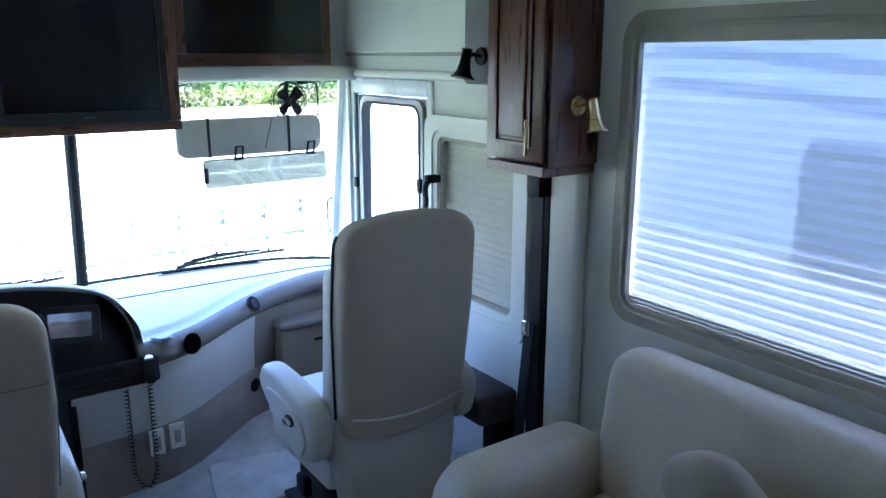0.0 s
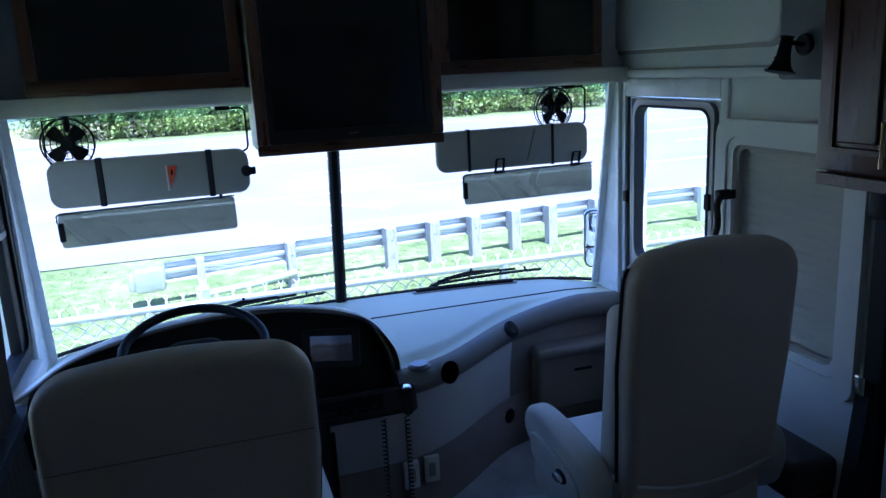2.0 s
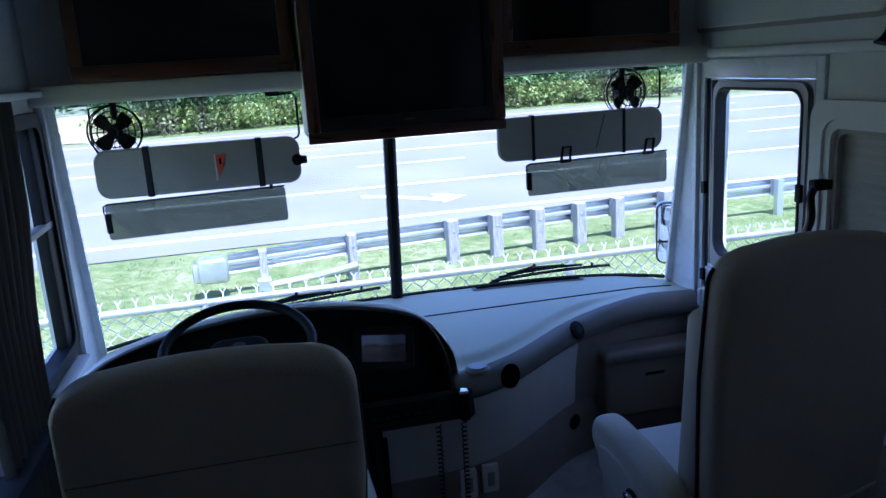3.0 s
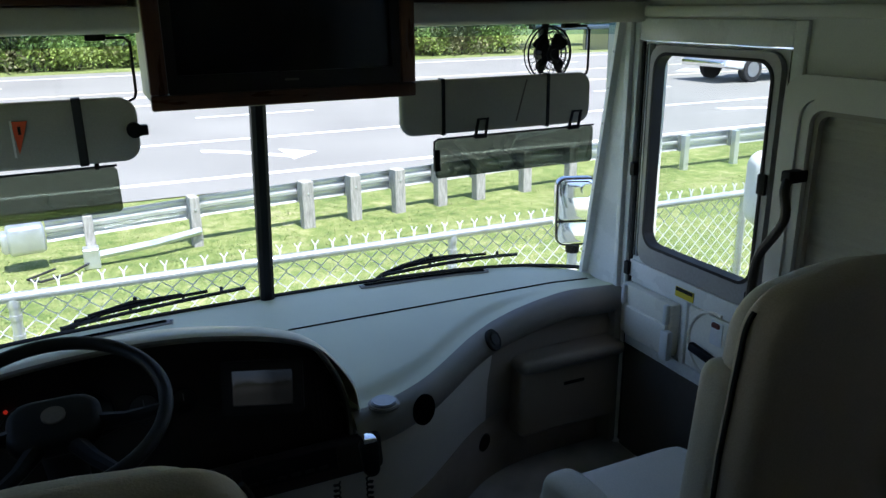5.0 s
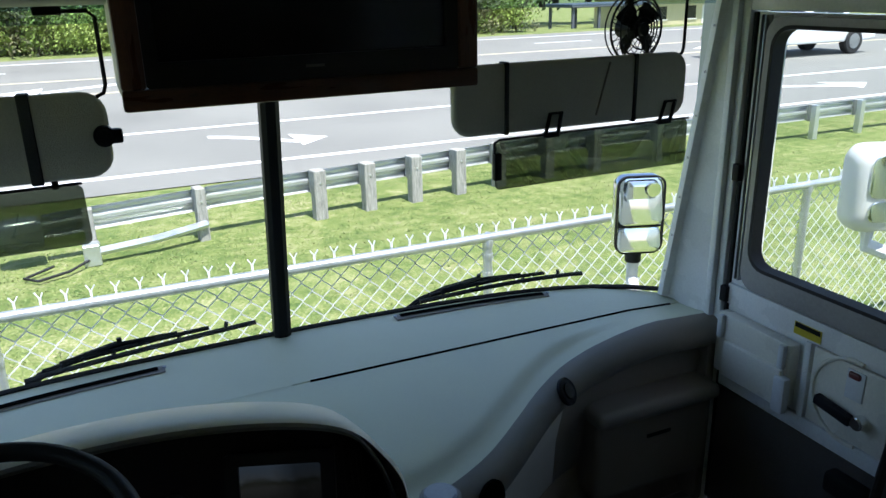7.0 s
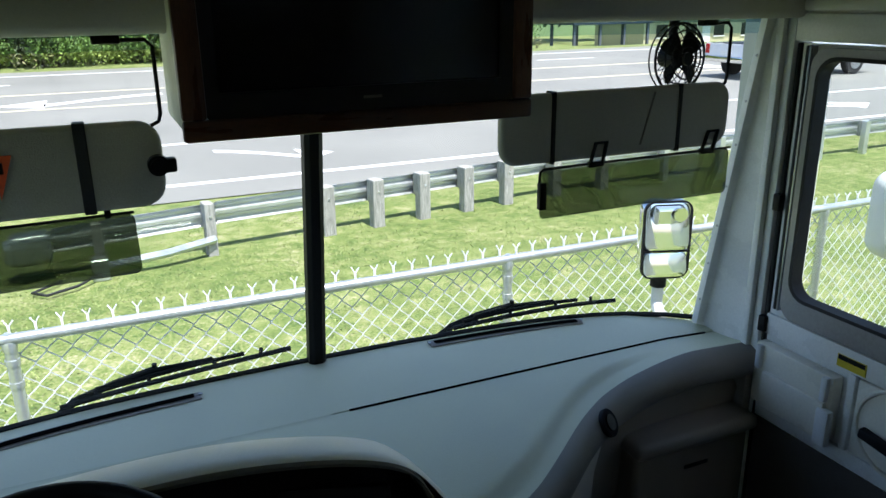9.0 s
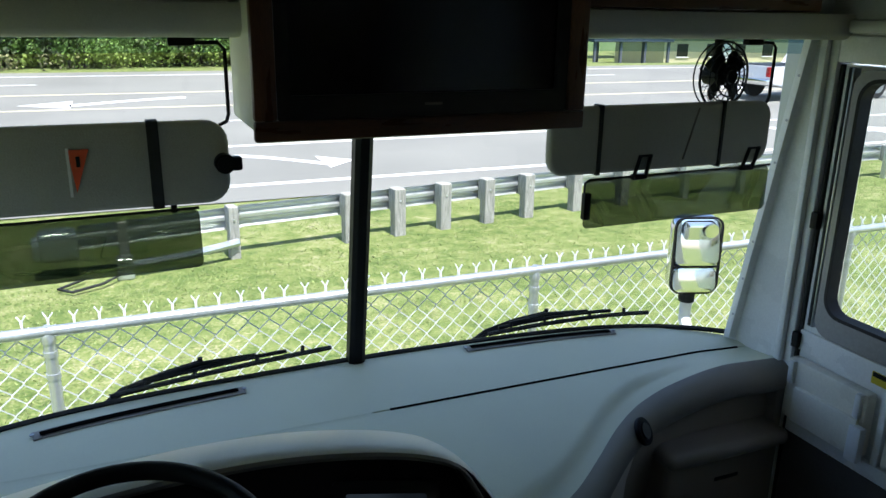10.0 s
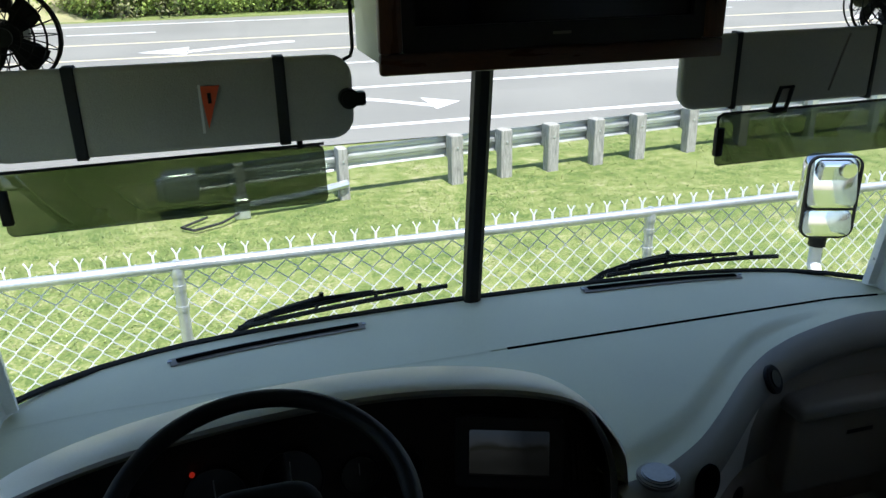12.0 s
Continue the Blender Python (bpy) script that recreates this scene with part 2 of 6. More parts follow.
def turned(bm, m):
    bmesh.ops.transform(bm, verts=bm.verts, matrix=m)
    return bm


def loft(rings, closed=True, caps=True, bm=None):
    """Skin between rings of equal length."""
    bm = bm or bmesh.new()
    rows = [[bm.verts.new(p) for p in ring] for ring in rings]
    n = len(rows[0])
    for a, b in zip(rows, rows[1:]):
        for i in range(n if closed else n - 1):
            j = (i + 1) % n
            bm.faces.new((a[i], a[j], b[j], b[i]))
    if closed and caps:
        bm.faces.new(rows[0][::-1])
        bm.faces.new(rows[-1])
    return bm


def tube(pts, r, n=8, caps=True, bm=None, loop=False):
    """A round bar along points."""
    pts = [Vector(p) for p in pts]
    rings = []
    count = len(pts)
    ref = None
    for i, p in enumerate(pts):
        if loop:
            d = pts[(i + 1) % count] - pts[i - 1]
        else:
            d = pts[min(i + 1, count - 1)] - pts[max(i - 1, 0)]
        d.normalize()
        if ref is None:
            ref = d.orthogonal().normalized()
        u = (ref - d * ref.dot(d)).normalized()
        ref = u
        v = d.cross(u)
        rr = r[i] if isinstance(r, (list, tuple)) else r
        rings.append([p + (u * math.cos(a) + v * math.sin(a)) * rr for a in (2 * math.pi * k / n for k in range(n))])
    if loop:
        rings.append(rings[0])
        bm = loft(rings, True, False, bm)
        bmesh.ops.remove_doubles(bm, verts=bm.verts, dist=1e-5)
        return bm
    return loft(rings, True, caps, bm)


def arc(cx, cy, r, a0, a1, n):
    return [(cx + r * math.cos(radians(a0 + (a1 - a0) * i / n)), cy + r * math.sin(radians(a0 + (a1 - a0) * i / n))) for i in range(n + 1)]


def round_rect(w, h, r, n=5):
    """Outline centred on the origin."""
    out = []
    for sx, sy, a in ((1, 1, 0), (-1, 1, 90), (-1, -1, 180), (1, -1, 270)):
        out += arc(sx * (w / 2 - r), sy * (h / 2 - r), r, a, a + 90, n)
    return out


def pillow(outline, depth, r, m=None, steps=4):
    """A padded slab: the outline (u, v) pushed along w, with rounded rims."""
    us = [p[0] for p in outline]
    vs = [p[1] for p in outline]
    cu, cv = (min(us) + max(us)) / 2, (min(vs) + max(vs)) / 2
    hw, hh = (max(us) - min(us)) / 2, (max(vs) - min(vs)) / 2
    rings = []

    def ring(inset, w):
        return [Vector((cu + (u - cu) * (1 - inset / hw), w, cv + (v - cv) * (1 - inset / hh))) for u, v in outline]
    for i in range(steps + 1):
        a = math.pi / 2 * i / steps
        rings.append(ring(r * (1 - math.sin(a)), -depth / 2 + r * (1 - math.cos(a))))
    for i in range(steps + 1):
        a = math.pi / 2 * (1 - i / steps)
        rings.append(ring(r * (1 - math.sin(a)), depth / 2 - r * (1 - math.cos(a))))
    bm = loft(rings)
    return turned(bm, m) if m else bm


def frame_ring(outer, inner, depth, m=None):
    """A flat rim between two outlines of equal length, with thickness."""
    f = [Vector((u, -depth / 2, v)) for u, v in outer]
    g = [Vector((u, -depth / 2, v)) for u, v in inner]
    h = [Vector((u, depth / 2, v)) for u, v in inner]
    k = [Vector((u, depth / 2, v)) for u, v in outer]
    bm = loft([f, g, h, k, f], True, False)
    bmesh.ops.remove_doubles(bm, verts=bm.verts, dist=1e-5)
    return turned(bm, m) if m else bm


def panel_with_holes(us, vs, solid, w0, w1, place):
    """A slab cut on a grid: solid(i, j) tells which cells are filled; place maps (u, v, w) to the world."""
    bm = bmesh.new()
    cache = {}

    def vert(i, j, w):
        key = (i, j, w)
        if key not in cache:
            cache[key] = bm.verts.new(place(us[i], vs[j], w))
        return cache[key]
    nu, nv = len(us) - 1, len(vs) - 1
    full = [[solid((us[i] + us[i + 1]) / 2, (vs[j] + vs[j + 1]) / 2) for j in range(nv)] for i in range(nu)]
    for i in range(nu):
        for j in range(nv):
            if not full[i][j]:
                continue
            for w in (w0, w1):
                bm.faces.new([vert(i, j, w), vert(i + 1, j, w), vert(i + 1, j + 1, w), vert(i, j + 1, w)])
            for di, dj, a, b in ((-1, 0, (i, j), (i, j + 1)), (1, 0, (i + 1, j), (i + 1, j + 1)), (0, -1, (i, j), (i + 1, j)), (0, 1, (i, j + 1), (i + 1, j + 1))):
                p, q = i + di, j + dj
                if not (0 <= p < nu and 0 <= q < nv and full[p][q]):
                    bm.faces.new([vert(*a, w0), vert(*b, w0), vert(*b, w1), vert(*a, w1)])
    return bm


def cut_wall(name, y0, y1, z0, z1, holes, x0, x1, material, label):
    us = sorted({y0, y1, *[h[0] for h in holes], *[h[1] for h in holes]})
    vs = sorted({z0, z1, *[h[2] for h in holes], *[h[3] for h in holes]})
    bm = panel_with_holes(us, vs, lambda u, v: not any(h[0] < u < h[1] and h[2] < v < h[3] for h in holes), x0, x1, lambda u, v, w: (w, u, v))
    return tagged(part(name, bm, material, smooth=0), label, "wall", kind="structure")


def disc(r, depth, n=24, m=None, bev=0.0):
    bm = bmesh.new()
    bmesh.ops.create_cone(bm, cap_ends=True, segments=n, radius1=r, radius2=r, depth=depth)
    if bev:
        bmesh.ops.bevel(bm, geom=[e for e in bm.edges if not e.is_contiguous or len([f for f in e.link_faces if len(f.verts) > 4]) == 1], offset=bev, segments=2, affect="EDGES")
    return turned(bm, m) if m else bm


# ---- the coach shell ----
WALL = 1.22


def bow(x):
    return -0.06 * x * x - 0.05 * x ** 6


tagged(part("floor", box(-1.3, 1.3, -5.1, 0.06, -0.08, 0.0), CARPET, smooth=0), "grey cut-pile carpet floor of the motorhome", "floor", kind="structure")
tagged(part("ceiling", box(-1.3, 1.3, -5.1, -0.05, 2.10, 2.18), CEIL, smooth=0), "off-white padded vinyl ceiling", "ceiling", kind="structure")
DOOR = (-1.125, -0.475, 0.0, 1.56)
BLINDWIN = (-1.70, -1.19, 0.72, 1.39)
BIGWIN = (-3.95, -2.205, 0.905, 1.805)
DRWIN = (-1.70, -0.475, 0.77, 1.56)
cut_wall("wall_right", -5.1, -0.30, -0.08, 2.10, [DOOR, BLINDWIN, BIGWIN], WALL, WALL + 0.07, WALLP, "cream vinyl wall panel with door and windows")
cut_wall("wall_left", -5.1, -0.30, -0.08, 2.10, [DRWIN], -WALL - 0.07, -WALL, WALLP, "cream vinyl wall panel beside the driver seat")
tagged(part("wall_rear", box(-1.3, 1.3, -5.17, -5.1, -0.08, 2.18), WALLP, smooth=0), "plain cream wall panel closing the coach", "wall", kind="structure")


def front_shell():
    """Nose below and above the glass."""
    xs = [WALL * 1.06 * (i / 16 * 2 - 1) for i in range(17)]
    rings = [[Vector((x, bow(x) + 0.02, 0.63)) for x in xs], [Vector((x, bow(x) + 0.06, 0.60)) for x in xs], [Vector((x, bow(x) + 0.10, -0.55)) for x in xs],
             [Vector((x, bow(x) + 0.04, -0.55)) for x in xs], [Vector((x, bow(x) + 0.0, 0.60)) for x in xs], [Vector((x, bow(x) + 0.02, 0.63)) for x in xs]]
    tagged(part("wall_front_lower", loft(rings, False), FRAMEP), "white painted nose panel below the windscreen", "wall", kind="structure")
    rings = [[Vector((x, bow(x) - 0.17, 1.61)) for x in xs], [Vector((x, bow(x) - 0.12, 1.63)) for x in xs], [Vector((x, bow(x) - 0.14, 2.18)) for x in xs],
             [Vector((x, bow(x) - 0.20, 2.18)) for x in xs], [Vector((x, bow(x) - 0.17, 1.61)) for x in xs]]
    tagged(part("wall_front_upper", loft(rings, False), FRAMEP), "white painted front cap above the windscreen", "wall", kind="structure")


front_shell()


def windscreen():
    ws = thing("windscreen_window", "two-pane curved windscreen with a dark centre bar", "windscreen", kind="structure")
    for x0, x1 in ((-1.22, -0.012), (0.012, 1.22)):
        xs = [x0 + (x1 - x0) * i / 12 for i in range(13)]
        rings = [[Vector((x, bow(x) - 0.16 * k, 0.64 + 0.98 * k)) for x in xs] for k in (i / 6 for i in range(7))]
        pane = part("pane", loft(rings, False), GLASS, ws)
        pane.visible_shadow = False
    for k0, k1, mt in ((0.955, 0.998, BAND), (0.925, 0.955, BAND2)):
        xs = [1.20 * (i / 24 * 2 - 1) for i in range(25)]
        band = part("sun_band", loft([[Vector((x, bow(x) - 0.16 * k - 0.004, 0.64 + 0.98 * k)) for x in xs] for k in (k0, k1)], False), mt, ws, "blue-green tinted sun band")
        band.visible_shadow = False
    part("centre_bar", loft([[Vector((x, bow(0) - 0.16 * k + y, 0.62 + 1.0 * k)) for x, y in ((-0.024, 0.012), (0.024, 0.012), (0.024, -0.02), (0.012, -0.03), (-0.012, -0.03), (-0.024, -0.02))] for k in (0, 0.3, 0.7, 1)]), BLACK, ws, "black rubber centre bar")
    xs = [1.215 * (i / 24 * 2 - 1) for i in range(25)]
    part("lower_seal", tube([(x, bow(x) - 0.002, 0.655) for x in xs], 0.009, 6), RUBBER, ws)
    part("upper_seal", tube([(x, bow(x) - 0.158, 1.612) for x in xs], 0.012, 6), RUBBER, ws)
    for s in (-1, 1):
        part("side_seal", tube([(s * 1.212, bow(1.212) - 0.16 * k, 0.64 + 0.98 * k) for k in (0, 0.5, 1)], 0.012, 6), RUBBER, ws)


windscreen()


def pillar(s):
    """Trim between the glass and the side wall."""
    rings = []
    for z in (0.60, 0.9, 1.3, 1.62):
        k = (z - 0.64) / 0.98
        yf = bow(1.2) - 0.16 * k
        rings.append([Vector((s * x, y, z)) for x, y in ((1.235, yf + 0.02), (1.178, yf - 0.005), (1.176, yf - 0.02), (1.195, yf - 0.05), (1.206, -0.462), (1.235, -0.462))])
    ob = part("pillar_trim", loft(rings), FRAMEP, smooth=30)
    tagged(ob, "white painted windscreen pillar trim with small screws", "pillar trim", kind="structure")
    strip = []
    for z in (0.655, 0.9, 1.3, 1.60):
        yf = bow(1.2) - 0.16 * (z - 0.64) / 0.98
        strip.append([Vector((s * x, y, z)) for x, y in ((1.186, yf - 0.022), (1.166, yf - 0.024), (1.165, yf - 0.040), (1.19, yf - 0.044))])
    part("edge_strip", loft(strip), FRAMEP, ob, smooth=30)
    part("jamb_strip", box(min(s * 1.190, s * 1.212), max(s * 1.190, s * 1.212), -0.462, -0.440, 0.62, 1.60, 0.003), FRAMEP, ob)
    for i in range(7):
        z = 0.74 + 0.125 * i
        k = (z - 0.64) / 0.98
        part("screw", disc(0.004, 0.003, 8, Matrix.Translation((s * 1.165, bow(1.2) - 0.16 * k - 0.032, z)) @ Matrix.Rotation(radians(90), 4, "Y")), STEEL, ob)


pillar(-1)
pillar(1)

# ---- overhead cabinets and television ----
def valance():
    v = thing("valance", "cream padded vinyl valance above the windscreen", "valance", kind="structure")
    xs = [1.215 * (i / 20 * 2 - 1) for i in range(21)]
    prof = ((0.0, 1.600), (-0.10, 1.590), (-0.20, 1.588), (-0.235, 1.592), (-0.25, 1.606), (-0.25, 1.652))
    rings = []
    for k, z in prof:
        rings.append([Vector((x, (bow(x) - 0.165) * (1 + k / 0.25) - (0.515) * (-k / 0.25), z)) for x in xs])
    rings += [[Vector((x, -0.500, 1.652)) for x in xs], [Vector((x, bow(x) - 0.17, 1.648)) for x in xs], rings[0]]
    part("padded_panel", loft(rings, False), VALANCE, v, smooth=60)


valance()


def overhead_cabinet(x0, x1, label):
    c = thing("overhead_cabinet", label, "cabinet", (0, 0, 0), "overhead cabinets")
    y, z0, z1 = -0.530, 1.656, 2.098
    part("body", box(x0, x1, y + 0.02, -0.32, z0, z1, 0.004), WOOD_H, c)
    w = 0.052
    part("bottom_rail", box(x0, x1, y - 0.004, y + 0.02, z0, z0 + w, 0.005), WOOD_H, c)
    part("top_rail", box(x0, x1, y - 0.004, y + 0.02, z1 - w, z1, 0.005), WOOD_H, c)
    part("stile", box(x0, x0 + w * 0.8, y - 0.004, y + 0.02, z0 + w, z1 - w, 0.005), WOOD, c)
    part("stile", box(x1 - w * 0.8, x1, y - 0.004, y + 0.02, z0 + w, z1 - w, 0.005), WOOD, c)
    part("smoked_glass", box(x0 + w * 0.8, x1 - w * 0.8, y + 0.004, y + 0.016, z0 + w, z1 - w), SMOKED, c, "dark smoked glass door panel")
    part("bottom_panel", box(x0, x1, -0.50, -0.33, z0 - 0.003, z0 - 0.0005), CREAM, c)


overhead_cabinet(-1.075, -0.372, "dark cherry overhead cabinet with smoked glass door")
overhead_cabinet(0.368, 1.072, "dark cherry overhead cabinet with smoked glass door")


def television():
    tv = thing("television", "black flat television in a cherry frame above the windscreen", "television")
    x0, x1, y, z0, z1 = -0.352, 0.348, -0.605, 1.406, 2.085
    w = 0.048
    part("box_side", box(x0 + 0.001, x0 + 0.02, y + 0.022, -0.34, z0 + 0.02, z1, 0.004), CREAM, tv, "cream side panel")
    part("box_side", box(x1 - 0.02, x1 - 0.001, y + 0.022, -0.34, z0 + 0.02, z1, 0.004), CREAM, tv, "cream side panel")
    part("box_bottom", box(x0 + 0.02, x1 - 0.02, y + 0.022, -0.34, z0 + 0.01, z0 + 0.025, 0.004), CREAM, tv)
    part("frame_rail", box(x0, x1, y, y + 0.022, z0, z0 + w * 0.8, 0.006), WOOD_H, tv)
    part("frame_rail", box(x0, x1, y, y + 0.022, z1 - w, z1, 0.006), WOOD_H, tv)
    part("frame_stile", box(x0, x0 + w * 0.9, y, y + 0.022, z0 + w * 0.8, z1 - w, 0.006), WOOD, tv)
    part("frame_stile", box(x1 - w * 0.9, x1, y, y + 0.022, z0 + w * 0.8, z1 - w, 0.006), WOOD, tv)
    o = round_rect(x1 - x0 - 1.8 * w, z1 - z0 - 1.8 * w, 0.006)
    i = round_rect(x1 - x0 - 1.8 * w - 0.05, z1 - z0 - 1.8 * w - 0.09, 0.004)
    part("bezel", frame_ring(o, i, 0.016, Matrix.Translation(((x0 + x1) / 2, y + 0.016, (z0 + z1) / 2 - w * 0.1))), TVPLASTIC, tv)
    part("screen", box(x0 + w, x1 - w, y + 0.02, y + 0.026, z0 + w, z1 - w), SCREEN, tv, "dark glossy screen, switched off")
    part("badge", box(-0.018, 0.018, y + 0.004, y + 0.0075, z0 + 0.060, z0 + 0.065), PIPING, tv)


television()


# ---- sun visors, fans ----
def sun_visor(x0, x1, s, tagged_visor):
    """s: the side on which the pivot wire hangs."""
    v = thing("sun_visor", "folded-down grey beige sun visor with black straps" + (" and orange tag" if tagged_visor else ""), "sun visor", group="sun visors")
    y, z0, z1 = -0.425, 1.262, 1.430
    cx, cz = (x0 + x1) / 2, (z0 + z1) / 2
    w = x1 - x0
    part("padded_board", pillow(round_rect(w, z1 - z0, 0.045), 0.026, 0.011, Matrix.Translation((cx, y, cz))), VISOR, v)
    for fx in ((0.25, 0.795) if s < 0 else (0.205, 0.755)):
        x = x0 + w * fx
        part("strap", box(x - (0.011 if tagged_visor else 0.006), x + (0.011 if tagged_visor else 0.006), y - 0.0165, y + 0.0165, z0 - 0.003, z1 + 0.003, 0.002, 1), STRAP, v, "black elastic strap")
    # bent wire from the header down to the outer edge of the board
    e = x1 - 0.008 if s > 0 else x1 + 0.005
    part("pivot_wire", tube([(e - 0.10, y, 1.578), (e - 0.012, y, 1.578), (e, y, 1.565), (e, y, 1.44), (e - 0.005, y, 1.425), (e - 0.02, y, 1.418)], 0.0042, 6), BLACK, v, "bent black pivot wire")
    part("pivot_bracket", box(e - 0.105, e - 0.055, y - 0.012, y + 0.012, 1.572, 1.588, 0.003), BLACK, v)
    e2 = x0 + 0.012
    part("pivot_wire", tube([(e2 + 0.05, y, 1.578), (e2, y, 1.572), (e2 - 0.004, y, 1.45), (e2 + 0.01, y, 1.42)], 0.0036, 6), BLACK, v)
    if s < 0:
        part("knob", turned(disc(0.020, 0.034, 16, None, 0.005), Matrix.Translation((x1 - 0.012, y - 0.024, 1.345)) @ Matrix.Rotation(radians(90), 4, "X")), BLACK, v, "black clamp knob")
        part("knob_lug", box(x1 - 0.005, x1 + 0.022, y - 0.036, y - 0.012, 1.330, 1.358, 0.005), BLACK, v)
    else:
        part("crease", turned(box(-0.0022, 0.0022, -0.0150, -0.0120, -0.068, 0.068), Matrix.Translation((cx + 0.075, y, cz + 0.005)) @ Matrix.Rotation(radians(16), 4, "Y")), PIPING, v)
    if tagged_visor:
        tx = x0 + w * 0.58
        bm = bmesh.new()
        a = [bm.verts.new((tx + dx, y - 0.0165, 1.385 + dz)) for dx, dz in ((-0.003, 0.0), (0.034, 0.0), (0.006, -0.082))]
        b = [bm.verts.new((p.co.x, p.co.y - 0.0012, p.co.z)) for p in a]
        bm.faces.new(a)
        bm.faces.new(b)
        for i in range(3):
            bm.faces.new((a[i], a[(i + 1) % 3], b[(i + 1) % 3], b[i]))
        part("pennant_tag", bm, ORANGE, v, "small orange pennant tag", smooth=0)
        part("tag_edge", box(tx - 0.006, tx - 0.001, y - 0.018, y - 0.0165, 1.295, 1.388), PAPER, v)
        part("tag_mark", box(tx + 0.010, tx + 0.017, y - 0.0188, y - 0.0176, 1.352, 1.372), BLACK, v)
    return v


def tint_flap(x0, x1, clips, tilt, far):
    f = thing("tinted_visor_flap", "smoked acrylic glare flap clipped under the sun visor", "visor flap", group="visor flaps")
    z0, z1, y = 1.122, 1.246, -0.425
    cx, cz = (x0 + x1) / 2, z1
    m = Matrix.Translation((cx, y, cz)) @ Matrix.Rotation(radians(tilt), 4, "Y")
    h = z1 - z0
    w = x1 - x0
    part("smoked_sheet", pillow([(u, v - h / 2) for u, v in round_rect(w, h, 0.014)], 0.004, 0.0015, m, 2), ACRYL, f)
    part("top_wire", tube([m @ Vector(p) for p in ((-w / 2 - 0.004, -0.004, -0.03), (-w / 2 - 0.003, -0.004, -0.004), (-w / 2 + 0.01, -0.004, 0.003), (w / 2, -0.004, 0.003))], 0.0032, 6), BLACK, f)
    ends = [-w / 2 + 0.006] + ([w / 2 - 0.004] if far else [])
    for u in ends[:1]:
        part("edge_clip", turned(box(u - 0.010, u + 0.010, -0.008, 0.008, -h * 0.80, -h * 0.25, 0.003), m), BLACK, f)
    for u in clips:
        if far:
            pts = [(u - 0.018, -0.006, 0.002), (u - 0.016, -0.024, 0.058), (u + 0.016, -0.024, 0.058), (u + 0.018, -0.006, 0.002)]
            part("spring_clip", tube([m @ Vector(p) for p in pts], 0.0055, 6), BLACK, f, "black wire spring clip")
            part("clip_foot", turned(box(u - 0.022, u + 0.022, -0.010, 0.004, -0.006, 0.008, 0.002), m), BLACK, f)
        else:
            part("clip_foot", turned(box(u - 0.006, u + 0.006, -0.006, 0.006, -0.004, 0.018, 0.002), m), BLACK, f)
    return f


sun_visor(-1.072, -0.378, -1, True)
sun_visor(0.366, 1.056, 1, False)
tint_flap(-1.060, -0.444, (0.26,), -0.8, False)
tint_flap(0.482, 1.080, (-0.14, 0.215), -0.4, True)


def dash_fan(x, y, z, turn):
    f = thing("dash_fan", "small black wire-cage fan hanging from the header", "fan", (x, y, z), "cab fans", turn=turn)
    r = 0.089
    part("stalk", tube([(0, 0.02, 0.125), (0, 0.025, 0.09), (0, 0.03, 0.04)], [0.016, 0.013, 0.011], 10), BLACK, f)
    part("mount_plate", disc(0.024, 0.014, 14, Matrix.Translation((0, 0.02, 0.118))), BLACK, f)
    part("motor", turned(disc(0.026, 0.06, 18, None, 0.006), Matrix.Translation((0, 0.028, 0)) @ Matrix.Rotation(radians(90), 4, "X")), BLACK, f)
    for k in range(4):
        bm = bmesh.new()
        a = radians(90 * k + 45)
        pts = []
        for rr, half in ((0.016, 0.012), (0.045, 0.024), (0.068, 0.026), (0.073, 0.014)):
            for sgn in (-1, 1):
                t = sgn * half
                pts.append(Vector((rr * math.cos(a) - t * math.sin(a), -0.006 + 0.35 * t, rr * math.sin(a) + t * math.cos(a))))
        vs = [bm.verts.new(p) for p in pts] + [bm.verts.new(p + Vector((0, 0.002, 0))) for p in pts]
        for i in range(0, 6, 2):
            bm.faces.new((vs[i], vs[i + 1], vs[i + 3], vs[i + 2]))
            bm.faces.new((vs[8 + i], vs[8 + i + 1], vs[8 + i + 3], vs[8 + i + 2]))
        for i, j in ((0, 2), (2, 4), (4, 6), (6, 7), (7, 5), (5, 3), (3, 1), (1, 0)):
            bm.faces.new((vs[i], vs[j], vs[8 + j], vs[8 + i]))
        part("blade", bm, BLACK, f, "black fan blade at rest")
    for rr, yy in ((r, -0.004), (r * 0.98, 0.02), (r * 0.80, -0.020), (r * 0.58, -0.026), (r * 0.34, -0.028)):
        part("cage_ring", tube([(rr * math.cos(2 * math.pi * i / 28), yy, rr * math.sin(2 * math.pi * i / 28)) for i in range(28)], 0.0022 if rr < r else 0.0034, 5, loop=True), BLACK, f)
    for k in range(20):
        a = 2 * math.pi * k / 20
        c, s = math.cos(a), math.sin(a)
        part("cage_wire", tube([(0.02 * c, -0.03, 0.02 * s), (0.054 * c, -0.027, 0.054 * s), (0.081 * c, -0.014, 0.081 * s), (r * c, 0.0, r * s), (0.06 * c, 0.03, 0.06 * s), (0.025 * c, 0.034, 0.025 * s)], 0.0012, 4), BLACK, f)
    part("hub_cap", disc(0.017, 0.008, 16, Matrix.Translation((0, -0.030, 0)) @ Matrix.Rotation(radians(90), 4, "X")), BLACK, f)


dash_fan(-0.992, -0.395, 1.488, -4)
dash_fan(0.926, -0.375, 1.490, 6)


